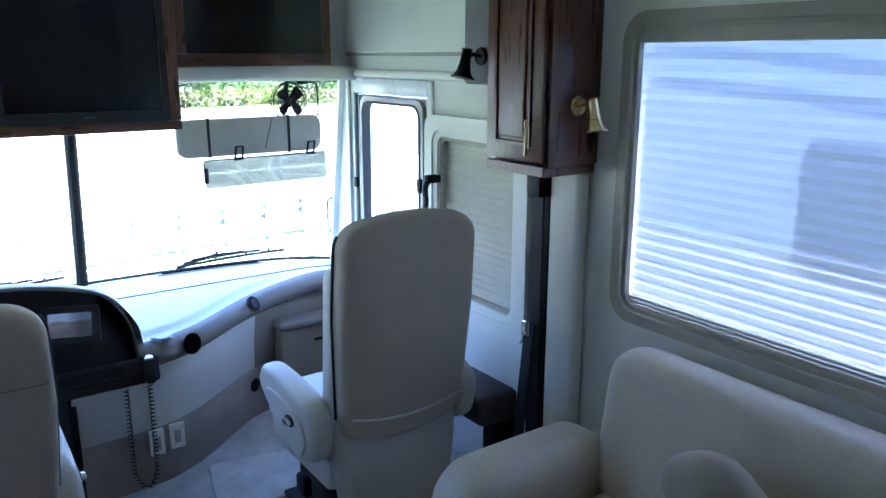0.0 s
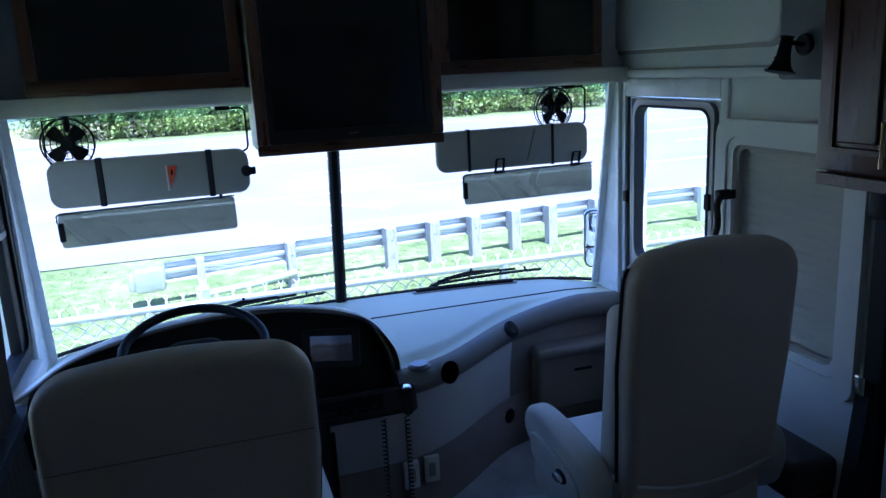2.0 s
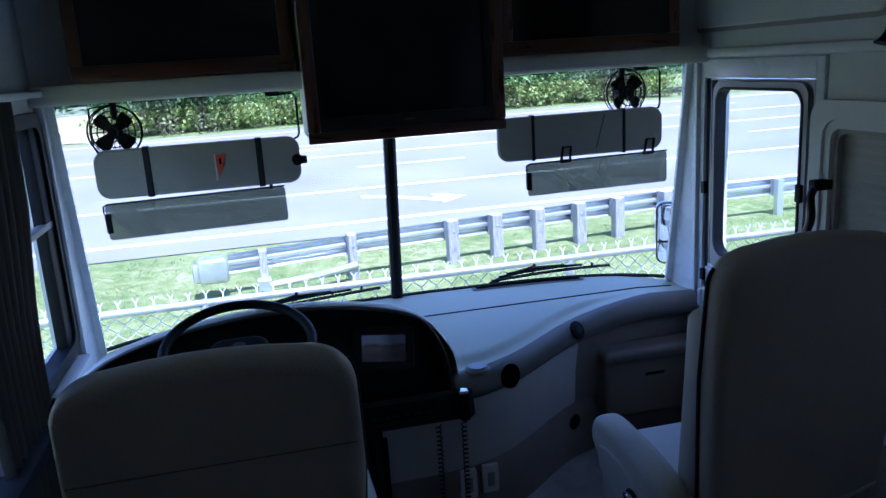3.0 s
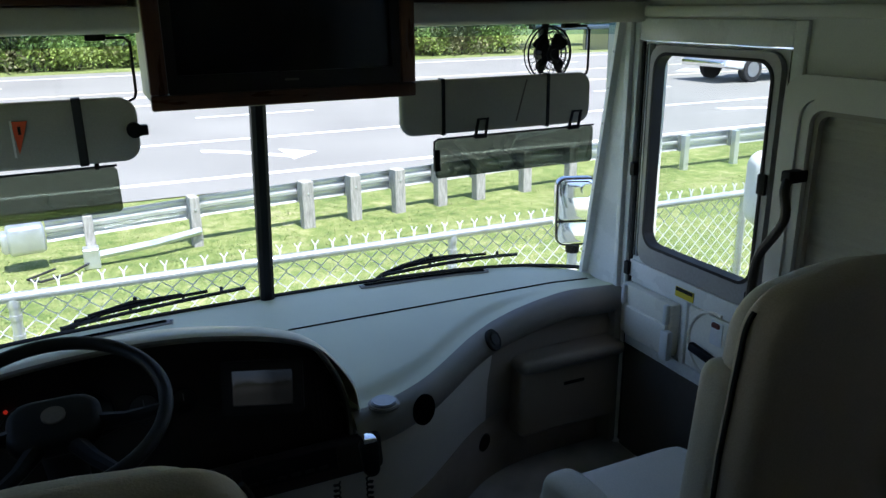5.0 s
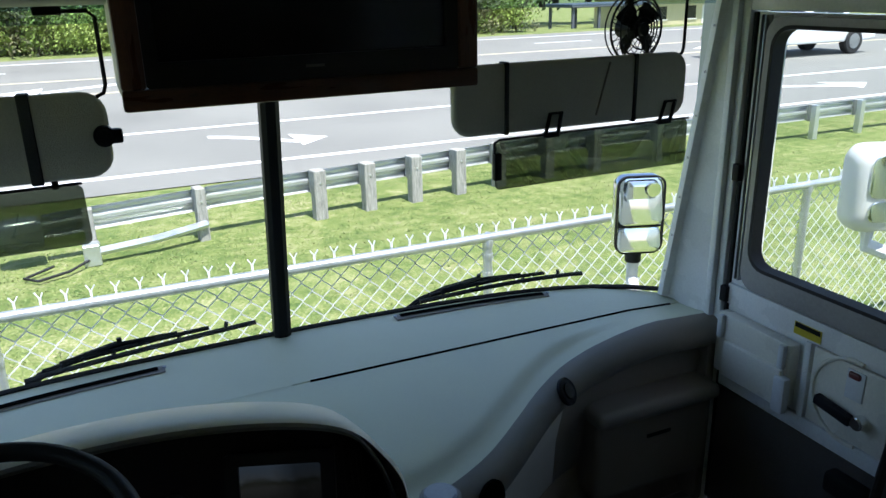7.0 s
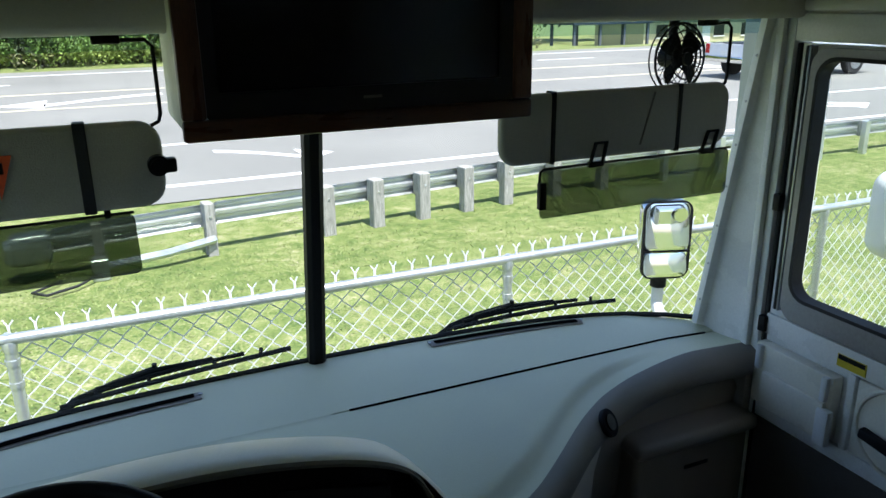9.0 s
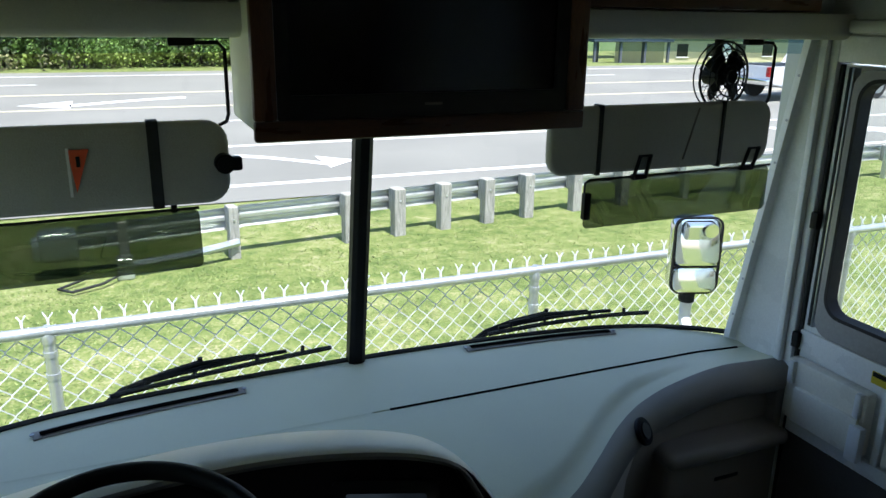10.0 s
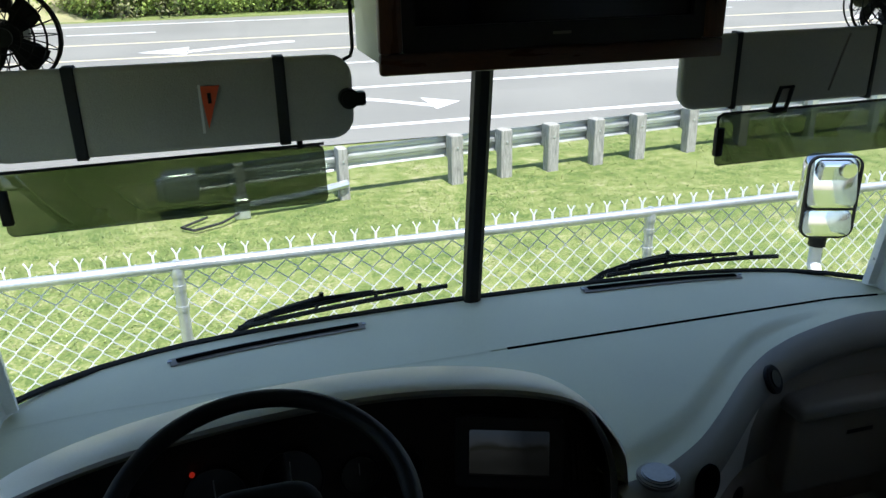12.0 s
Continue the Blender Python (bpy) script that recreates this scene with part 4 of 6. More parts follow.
def captain_chair(x, y, turn, top, label, wide=1.0):
    c = thing("captain_chair", label, "seat", (x, y, 0), "captain chairs", turn=turn)
    lean = Matrix.Rotation(radians(5), 4, "X")
    back = Matrix.Translation((0, -0.20, 0)) @ lean
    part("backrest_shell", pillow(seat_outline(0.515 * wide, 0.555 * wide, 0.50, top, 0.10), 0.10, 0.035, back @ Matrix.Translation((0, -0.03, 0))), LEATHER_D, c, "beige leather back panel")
    part("backrest_cushion", pillow(seat_outline(0.47 * wide, 0.50 * wide, 0.55, top - 0.02, 0.10), 0.10, 0.045, back @ Matrix.Translation((0, 0.022, 0))), LEATHER, c)
    for s in (-1, 1):
        o = [(u, v) for u, v in seat_outline(0.515 * wide, 0.555 * wide, 0.50, top, 0.10) if s * u > 0.2 and 0.51 < v < top - 0.05]
        part("piping", tube([back @ Vector((u * 1.012, -0.012, v)) for u, v in sorted(o, key=lambda q: q[1])], 0.005, 6), RUBBER, c, "black seam piping")
    part("foot_seam", tube([back @ Vector((0.235 * wide * f, -0.083 - 0.004 * (1 - f * f), 0.575 - 0.035 * (1 - f * f))) for f in (-1, -0.75, -0.5, -0.25, 0, 0.25, 0.5, 0.75, 1)], 0.005, 6), LEATHER, c, "pale curved seam")
    for s in (-1, 1):
        part("side_bolster", pillow(round_rect(0.07, 0.50, 0.03), 0.09, 0.03, back @ Matrix.Translation((s * 0.215, 0.040, 0.80))), LEATHER, c)
    if wide > 1:
        part("back_seam", tube([back @ Vector((0.262 * wide * f, -0.0805, top - 0.215)) for f in (-1, -0.5, 0, 0.5, 1)], 0.0013, 6), PIPING, c, "thin seam across the back")
    # pouch under the back panel
    part("skirt", pillow([(u, v) for u, v in seat_outline(0.43, 0.47, 0.16, 0.56, 0.05)], 0.10, 0.03, Matrix.Translation((0, -0.235, 0))), LEATHER, c)
    part("cushion", pillow(round_rect(0.50, 0.15, 0.06), 0.50, 0.06, Matrix.Translation((0, 0.085, 0.395))), LEATHER, c)
    part("cushion_base", box(-0.23, 0.23, -0.17, 0.33, 0.22, 0.345, 0.03, 2), LEATHER, c)
    part("pedestal", box(-0.17, 0.17, -0.14, 0.22, 0.02, 0.22, 0.02, 2), BLACK, c, "black steel pedestal")
    part("pedestal_foot", box(-0.22, 0.22, -0.20, 0.26, 0.0, 0.025, 0.008, 2), BLACK, c)
    for s in (-1, 1):
        prof = smooth_line([(-0.28, 0.50), (-0.275, 0.565), (-0.22, 0.612), (-0.08, 0.632), (0.06, 0.638), (0.128, 0.630), (0.160, 0.600), (0.160, 0.560), (0.130, 0.530), (0.08, 0.505), (0.02, 0.455), (-0.07, 0.405), (-0.17, 0.385), (-0.25, 0.415), (-0.28, 0.50)], 4)[:-1]
        arm = part("armrest", turned(pillow(prof, 0.085, 0.028), Matrix.Translation((s * 0.292, 0.0, 0.0)) @ Matrix.Rotation(radians(90), 4, "Z")), LEATHER, c, "padded beige armrest")
        inner = smooth_line([(-0.235, 0.475), (-0.20, 0.540), (-0.08, 0.568), (0.04, 0.572), (0.095, 0.550), (0.05, 0.510), (-0.02, 0.455), (-0.10, 0.415), (-0.19, 0.410), (-0.235, 0.475)], 4)[:-1]
        part("arm_cap", turned(pillow(inner, 0.012, 0.005), Matrix.Translation((s * 0.338, 0.0, 0.0)) @ Matrix.Rotation(radians(90), 4, "Z")), LEATHER, arm)
        part("knob_collar", turned(disc(0.027, 0.008, 20, None, 0.002), Matrix.Translation((s * 0.346, -0.130, 0.520)) @ Matrix.Diagonal((1, 1.2, 0.72, 1)) @ Matrix.Rotation(radians(90), 4, "Y")), BLACK, arm)
        part("recline_knob", turned(disc(0.019, 0.024, 18, None, 0.004), Matrix.Translation((s * 0.352, -0.130, 0.520)) @ Matrix.Diagonal((1, 1.3, 0.6, 1)) @ Matrix.Rotation(radians(90), 4, "Y")), CHROME, arm, "oval chrome knob")
        part("side_switch", pillow(round_rect(0.085, 0.05, 0.02), 0.03, 0.008, Matrix.Translation((s * 0.262, 0.02, 0.335)) @ Matrix.Rotation(radians(90), 4, "Z")), BLACK, c)
        part("side_switch", pillow(round_rect(0.075, 0.08, 0.02), 0.03, 0.008, Matrix.Translation((s * 0.255, -0.02, 0.20)) @ Matrix.Rotation(radians(90), 4, "Z")), BLACK, c)
    return c


captain_chair(0.668, -1.475, 0, 1.235, "beige leather captain chair with padded arms by the entry door", 0.92)
captain_chair(-0.668, -1.45, 0, 1.138, "beige leather captain chair behind the steering wheel", 1.06)

# ---- entry door ----


def entry_door():
    d = thing("door_1", "white framed entry door with a tall window and latch panel", "door", (0, 0, 0), kind="structure")
    y0, y1, z0, z1 = DOOR
    x = WALL + 0.012
    # jamb rails, set round the opening
    for name, b in (("jamb", (y1 - 0.012, y1 + 0.030, 0.0, 1.60)), ("jamb", (y0 - 0.030, y0 + 0.012, 0.0, 1.60)), ("head_jamb", (y0 + 0.012, y1 - 0.012, 1.53, 1.60))):
        part(name, box(WALL - 0.012, WALL + 0.03, b[0], b[1], b[2], b[3], 0.005), FRAMEP, d, "white painted jamb")
    part("door_seal", box(WALL - 0.002, WALL + 0.04, y1 - 0.026, y1 - 0.013, 0.02, 1.525, 0.003, 1), RUBBER, d)
    part("door_seal", box(WALL - 0.002, WALL + 0.04, y0 + 0.013, y0 + 0.026, 0.02, 1.525, 0.003, 1), RUBBER, d)
    us = sorted([y0 + 0.028, -1.078, -0.562, y1 - 0.028])
    vs = sorted([0.005, 0.835, 1.500, 1.525])
    leaf = panel_with_holes(us, vs, lambda u, v: not (-1.078 < u < -0.562 and 0.835 < v < 1.500), WALL + 0.006, WALL + 0.05, lambda u, v, w: (w, u, v))
    part("leaf", leaf, FRAMEP, d, smooth=0)
    cy, cz = -0.820, 1.168
    m = Matrix.Translation((WALL + 0.002, cy, cz)) @ Matrix.Rotation(radians(90), 4, "Z")
    fr = part("window_frame", frame_ring([(u, v - 0.022) for u, v in round_rect(0.538, 0.742, 0.05)], round_rect(0.488, 0.650, 0.055), 0.035, m), ALU, d, "grey aluminium window frame")
    part("window_gasket", frame_ring(round_rect(0.496, 0.658, 0.058), round_rect(0.476, 0.638, 0.05), 0.042, m), RUBBER, fr)
    part("sash_rail", box(WALL - 0.018, WALL + 0.02, -0.549, -0.541, 0.79, 1.52, 0.003), STEEL, fr)
    part("sash_rail", box(WALL - 0.014, WALL + 0.02, -0.536, -0.528, 0.79, 1.52, 0.002), RUBBER, fr)
    g = part("pane", turned(box(-0.247, 0.247, -0.003, 0.003, -0.330, 0.330), Matrix.Translation((WALL + 0.024, cy, cz)) @ Matrix.Rotation(radians(90), 4, "Z")), GLASS, d, smooth=0)
    g.visible_shadow = False
    for z in (1.097, 0.734):
        part("hinge_block", box(WALL - 0.022, WALL, -0.512, -0.488, z - 0.024, z + 0.024, 0.003), BLACK, d)
    for z in (1.155, 0.80, 0.62):
        part("catch_block", box(WALL - 0.026, WALL, -1.085, -1.055, z - 0.03, z + 0.03, 0.004), BLACK, d)
    # latch panel
    S = Matrix.Translation((0, 0.028, -0.030))
    part("belt_rail", box(WALL - 0.008, WALL + 0.006, -1.085, -0.505, 0.705, 0.768, 0.003), FRAMEP, d)
    part("sill_rail", box(WALL - 0.010, WALL + 0.006, -1.085, -0.505, 0.440, 0.485, 0.003), FRAMEP, d)
    part("divider", turned(box(WALL - 0.012, WALL + 0.006, -0.842, -0.822, 0.515, 0.735, 0.003), S), FRAMEP, d)
    part("waste_box", turned(box(WALL - 0.036, WALL + 0.006, -0.800, -0.530, 0.525, 0.715, 0.010, 2), S), BONE, d, "bone plastic door pocket")
    part("pocket_lip", turned(box(WALL - 0.052, WALL - 0.034, -0.790, -0.575, 0.530, 0.640, 0.008, 2), S), BONE, d)
    part("pocket_bracket", turned(box(WALL - 0.060, WALL - 0.034, -0.815, -0.775, 0.520, 0.625, 0.006, 2), S), WHITEP, d)
    part("pocket_tab", turned(box(WALL - 0.050, WALL - 0.030, -0.565, -0.545, 0.640, 0.712, 0.006, 2), S), WHITEP, d)
    part("pocket_tab", turned(box(WALL - 0.050, WALL - 0.030, -0.790, -0.770, 0.640, 0.712, 0.006, 2), S), WHITEP, d)
    part("lock_plate", turned(box(WALL - 0.010, WALL + 0.006, -1.078, -0.850, 0.520, 0.730, 0.004), S), BONE, d, "bone plastic lock plate")
    part("lock_ring", turned(turned(tube([(0.115 * math.cos(radians(a)), 0, 0.115 * math.sin(radians(a))) for a in range(80, 285, 12)], 0.006, 6), Matrix.Translation((WALL - 0.012, -0.975, 0.628)) @ Matrix.Rotation(radians(-90), 4, "Z")), S), BONE, d)
    part("lock_lever", turned(turned(box(-0.055, 0.055, -0.012, 0.012, -0.014, 0.014, 0.006, 2), Matrix.Translation((WALL - 0.030, -0.945, 0.600)) @ Matrix.Rotation(radians(8), 4, "X") @ Matrix.Rotation(radians(90), 4, "Z")), S), BLACK, d, "black lock lever")
    part("lock_knob", turned(turned(disc(0.018, 0.03, 16, None, 0.004), Matrix.Translation((WALL - 0.026, -1.015, 0.598)) @ Matrix.Rotation(radians(90), 4, "Y")), S), CHROME, d, "chrome lock knob")
    part("red_catch", turned(box(WALL - 0.022, WALL - 0.008, -0.995, -0.962, 0.698, 0.716, 0.006), S), mat("dark_red_plastic", (0.16, 0.03, 0.02), 0.35, bump=0.0), d, "small dark red catch")
    part("catch_plate", turned(box(WALL - 0.014, WALL - 0.009, -1.005, -0.955, 0.640, 0.720, 0.002), S), WHITEP, d)
    part("caution_label", turned(box(WALL - 0.0105, WALL - 0.0075, -0.865, -0.780, 0.742, 0.776), S), YELLOW, d, "yellow caution label", smooth=0)
    part("label_bar", turned(box(WALL - 0.0115, WALL - 0.0100, -0.862, -0.783, 0.762, 0.775), S), BLACK, d, smooth=0)
    part("lower_carpet", box(WALL - 0.006, WALL + 0.005, -1.085, -0.505, 0.01, 0.438, 0.004), DOORLOW, d, "dark carpeted lower door panel")
    part("foot_latch", box(WALL - 0.05, WALL - 0.004, -1.05, -0.93, 0.345, 0.405, 0.012, 2), BLACK, d)
    return d


entry_door()


def grab_bar():
    g = thing("grab_handle", "bent dark bronze grab handle beside the entry door", "grab handle")
    part("bar", tube(smooth_line([(1.168, -1.188, 1.200), (1.142, -1.200, 1.17), (1.13, -1.222, 1.11), (1.13, -1.200, 1.055), (1.13, -1.150, 0.975), (1.13, -1.140, 0.88), (1.13, -1.130, 0.70), (1.13, -1.105, 0.47), (1.13, -1.095, 0.28), (1.19, -1.09, 0.22)], 4), 0.013, 10), mat("dark_bronze_tube", (0.050, 0.042, 0.036), 0.34, metal=0.6, var=0.12, bump=0.05), g)
    part("top_mount", box(1.152, WALL + 0.003, -1.204, -1.172, 1.186, 1.220, 0.006), BLACK, g)


grab_bar()

# ---- right wall fittings ----


def shade_window(name, hole, cloth, label, pleat, rim, r, valance_h):
    y0, y1, z0, z1 = hole
    w = thing(name, label, "window", kind="structure")
    cy, cz = (y0 + y1) / 2, (z0 + z1) / 2
    ww, hh = y1 - y0, z1 - z0
    m = Matrix.Translation((WALL - 0.004, cy, cz)) @ Matrix.Rotation(radians(90), 4, "Z")
    part("window_frame", frame_ring(round_rect(ww + rim, hh + rim, r + rim / 2), round_rect(ww - 0.02, hh - 0.02, r), 0.028, m), TAUPE if valance_h else CREAM, w)
    part("inner_lip", frame_ring(round_rect(ww - 0.006, hh - 0.006, r), round_rect(ww - 0.05, hh - 0.05, r * 0.8), 0.02, Matrix.Translation((0.012, 0, 0)) @ m), TAUPE, w)
    g = part("pane", box(WALL + 0.055, WALL + 0.06, y0 - 0.01, y1 + 0.01, z0 - 0.01, z1 + 0.01), GLASS, w, smooth=0)
    g.visible_shadow = False
    n = int(hh / pleat)
    ys = (y0 + 0.005, y1 - 0.005)
    rings = []
    for i in range(n * 2 + 1):
        z = z0 + 0.01 + (hh - 0.02) * i / (n * 2)
        rings.append([Vector((WALL + 0.030 + (0.0018 if i % 2 else -0.0018), y, z)) for y in ys])
    part("pleated_shade", loft(rings, False), cloth, w, "pleated shade drawn down", smooth=0)
    if valance_h:
        part("shade_head", box(WALL + 0.0, WALL + 0.034, y0 + 0.012, y1 - 0.012, z1 - valance_h, z1 - 0.012, 0.006), TAUPE, w)
        for i in range(3):
            zz = z0 + 0.022 + 0.012 * i
            part("bottom_slat", box(WALL + 0.004 + 0.003 * i, WALL + 0.018, y0 + 0.015, y1 - 0.015, zz, zz + 0.008, 0.002, 1), TAUPE, w)
    return w


shade_window("window_1", BIGWIN, DAYSHADE, "large window with a lowered white pleated day shade", 0.034, 0.05, 0.06, 0.065)
shade_window("window_2", BLINDWIN, NIGHTSHADE, "passenger side window covered by a cream pleated shade", 0.030, 0.045, 0.04, 0)

tagged(part("window_surround_trim", frame_ring(round_rect(0.66, 0.83, 0.06), round_rect(0.55, 0.71, 0.055), 0.03, Matrix.Translation((WALL - 0.012, -1.447, 1.052)) @ Matrix.Rotation(radians(90), 4, "Z")), CREAM), "cream moulded surround of the side window", "trim", kind="structure")


def upper_panel():
    t = thing("overdoor_panel", "cream raised access panel over the entry door", "wall panel")
    m = Matrix.Translation((WALL - 0.010, -0.90, 1.935)) @ Matrix.Rotation(radians(90), 4, "Z")
    part("panel", pillow(round_rect(1.00, 0.44, 0.05), 0.024, 0.008, m), CREAM, t)
    part("edge_shadow_gap", frame_ring(round_rect(1.03, 0.47, 0.06), round_rect(1.00, 0.44, 0.05), 0.006, m), TAUPE, t)


upper_panel()
# Added strip: draws the edge of the lit area on a smooth wall curve.
tagged(part("shading_line_strip", box(WALL - 0.022, WALL + 0.001, -1.70, -0.47, 1.605, 1.640, 0.010, 2), CREAM), "cream strip added over the door for a shading line", "trim", kind="structure")


def wall_cabinet():
    c = thing("wall_cabinet", "cherry wood wall cabinet with raised panel door", "cabinet")
    x0, x1, y0, y1, z0, z1 = 0.988, WALL + 0.001, -2.080, -1.790, 1.335, 2.098
    part("body", box(x0 + 0.022, x1, y0, y1, z0 + 0.03, z1, 0.004), WOOD, c)
    part("light_rail", box(x0 + 0.010, x1 - 0.004, y0 + 0.006, y1 - 0.006, z0, z0 + 0.030, 0.004), WOOD, c)
    part("rail_strip", box(x0 + 0.004, x0 + 0.0098, y0 + 0.006, y1 - 0.006, z0 + 0.002, z0 + 0.034, 0.002, 1), WOOD, c, "cherry strip under the door")
    d = part("cabinet_door", box(x0, x0 + 0.020, y0 + 0.014, y1 - 0.006, z0 + 0.042, z1 - 0.02, 0.006, 2), WOOD, c, "raised panel door")
    m = Matrix.Translation((x0 - 0.002, (y0 + y1) / 2 + 0.004, (z0 + z1) / 2 + 0.01)) @ Matrix.Rotation(radians(90), 4, "Z")
    part("moulding", frame_ring(round_rect(0.175, 0.60, 0.004), round_rect(0.150, 0.575, 0.004), 0.012, m), WOOD, d)
    part("raised_field", pillow(round_rect(0.125, 0.55, 0.004), 0.014, 0.006, m), WOOD, d)
    yh = y0 + 0.055
    part("pull_handle", tube([(x0 - 0.026, yh, 1.402), (x0 - 0.026, yh, 1.412), (x0 - 0.026, yh, 1.44), (x0 - 0.026, yh, 1.458), (x0 - 0.026, yh, 1.476), (x0 - 0.026, yh, 1.504), (x0 - 0.026, yh, 1.514)], [0.005, 0.006, 0.0035, 0.0065, 0.0035, 0.006, 0.005], 8), BRASS, d, "antique brass pull")
    for z in (1.412, 1.504):
        part("pull_post", tube([(x0 + 0.002, yh, z), (x0 - 0.012, yh, z), (x0 - 0.026, yh, z)], [0.0075, 0.004, 0.004], 8), BRASS, d)


wall_cabinet()
tagged(part("belt_column_trim", box(WALL - 0.06, WALL + 0.001, -2.062, -1.925, 0.0, 1.335, 0.018, 3), CREAM), "cream column beside the seat belt", "trim", kind="structure")
tagged(part("speaker_column_trim", box(WALL - 0.085, WALL + 0.001, -1.785, -1.470, 1.60, 2.098, 0.012, 2), mat("grey_fabric_panel", (0.20, 0.20, 0.20), 0.9, fine=500, bump=0.5)), "grey fabric covered panel above the side window", "trim", kind="structure")


def bell_lamp(at, turn, metal, label):
    l = thing("reading_lamp", label, "lamp", at, "reading lamps", turn=turn)
    part("back_plate", turned(disc(0.032, 0.012, 24, None, 0.004), Matrix.Translation((0, -0.007, 0)) @ Matrix.Rotation(radians(90), 4, "X")), metal, l)
    part("arm", tube([(0, -0.012, 0), (0, -0.045, 0.006), (0, -0.062, 0.002)], 0.007, 8), metal, l)
    rings = []
    prof = [(0.042, 0.010), (0.036, 0.017), (0.010, 0.018), (-0.018, 0.020), (-0.040, 0.027), (-0.055, 0.037), (-0.060, 0.040)]
    tilt = Matrix.Translation((0, -0.078, -0.016)) @ Matrix.Rotation(radians(-12), 4, "X")
    for z, r in prof:
        rings.append([tilt @ Vector((r * math.cos(2 * math.pi * i / 20), r * math.sin(2 * math.pi * i / 20), z)) for i in range(20)])
    part("bell_shade", loft(rings, True, True), metal, l, "bell-shaped shade")
    for z, r in ((0.040, 0.018), (-0.020, 0.022), (-0.058, 0.041)):
        part("shade_ring", turned(tube([(r * math.cos(2 * math.pi * i / 24), r * math.sin(2 * math.pi * i / 24), z) for i in range(24)], 0.0022, 6, loop=True), tilt), metal, l)
    part("plate_ring", turned(tube([(0.027 * math.cos(2 * math.pi * i / 24), -0.013, 0.027 * math.sin(2 * math.pi * i / 24)) for i in range(24)], 0.003, 6, loop=True), Matrix()), metal, l)


bell_lamp((1.115, -2.080, 1.552), 0, BRASS, "small brass bell reading lamp, off, on the cabinet")
bell_lamp((WALL - 0.085, -1.585, 1.700), -90, BLACK, "small dark bell reading lamp, off, on the panel")


def seat_belt(s, y, label):
    b = thing("seat_belt", label, "seat belt")
    x = s * (WALL - 0.070)
    part("upper_guide", box(x - 0.03, x + 0.03, y - 0.035, y + 0.035, 1.235, 1.325, 0.012, 2), BLACK, b)
    part("webbing", box(x - 0.004, x + 0.004, y - 0.030, y + 0.030, 0.22, 1.26, 0.002, 1), STRAP, b)
    part("webbing", turned(box(-0.004, 0.004, -0.026, 0.026, -0.52, 0.0, 0.002, 1), Matrix.Translation((x - s * 0.016, y + 0.005, 0.78)) @ Matrix.Rotation(radians(6), 4, "X")), STRAP, b)
    part("belt_channel", box(s * (WALL - 0.045), s * (WALL + 0.001), y - 0.034, y + 0.030, 0.0, 1.333, 0.004, 1), BLACK, b, "black recessed belt channel")
    part("tongue", box(x - s * 0.030 - 0.005, x - s * 0.030 + 0.005, y - 0.004, y + 0.030, 0.735, 0.790, 0.004), CHROME, b, "bright steel latch tongue")
    part("anchor", box(x - 0.04, x + 0.05 * s, y - 0.05, y + 0.05, 0.16, 0.24, 0.01), BLACK, b)


seat_belt(1, -1.885, "black seat belt hanging on the wall column")


def sofa():
    s = thing("sofa", "beige leather sofa under the large window", "sofa")
    xf, xb, y1, y0 = 0.47, 1.135, -2.20, -3.95
    part("base", box(xf + 0.06, xb, y0, y1 - 0.04, 0.06, 0.28, 0.02, 2), SOFA, s)
    part("plinth", box(xf + 0.10, xb - 0.02, y0 + 0.05, y1 - 0.08, 0.0, 0.062), BLACK, s)
    part("back_cushion", pillow(round_rect(1.58, 0.50, 0.10, 8), 0.19, 0.08, Matrix.Translation((1.065, -3.135, 0.625)) @ Matrix.Rotation(radians(90), 4, "Z") @ Matrix.Rotation(radians(8), 4, "X")), SOFA, s)
    part("back_seam", tube([(1.018, -2.44 - 0.1 * i, 0.735) for i in range(15)], 0.005, 6), LEATHER_D, s)
    for i, (a, b) in enumerate(((-3.10, y1 - 0.20), (y0 + 0.02, -3.11))):
        part("seat_cushion", pillow(round_rect(b - a, 0.17, 0.06), 0.60, 0.05, Matrix.Translation((0.775, (a + b) / 2, 0.37)) @ Matrix.Rotation(radians(90), 4, "Z")), SOFA, s)
    prof = [(u, v) for u, v in round_rect(0.60, 0.44, 0.13, 8)]
    part("arm", turned(pillow(prof, 0.21, 0.075, None, 6), Matrix.Translation((0.76, -2.295, 0.385))), SOFA, s, "rolled padded arm")
    part("arm_piping", tube([(u + 0.76, -2.36, v + 0.385) for u, v in round_rect(0.56, 0.40, 0.12, 8)], 0.005, 6, loop=True), LEATHER_D, s)
    return s


sofa()


def belt_cover():
    b = thing("belt_retractor_cover", "dark brown padded cover beside the seat belt", "cover")
    part("cover", box(1.03, WALL - 0.002, -1.74, -1.42, 0.33, 0.455, 0.03, 3), mat("brown_padding", (0.055, 0.042, 0.035), 0.6), b)
    part("bracket", box(1.10, WALL - 0.004, -1.72, -1.66, 0.0, 0.335, 0.006), BLACK, b)


belt_cover()



def carpet_step():
    # Thin slab added for the paler, straight-edged carpet level of the step.
    f = thing("carpet_step", "pale grey carpet step before the passenger chair", "mat", (0.48, -1.06, 0.0), turn=-12)
    part("step_body", pillow(round_rect(0.50, 0.36, 0.03), 0.012, 0.004, Matrix.Translation((0, 0, 0.006)) @ Matrix.Rotation(radians(90), 4, "X")), mat("pale_step_pile", (0.60, 0.59, 0.56), 0.98, var=0.2, scale=9, fine=450, bump=0.9), f)


carpet_step()


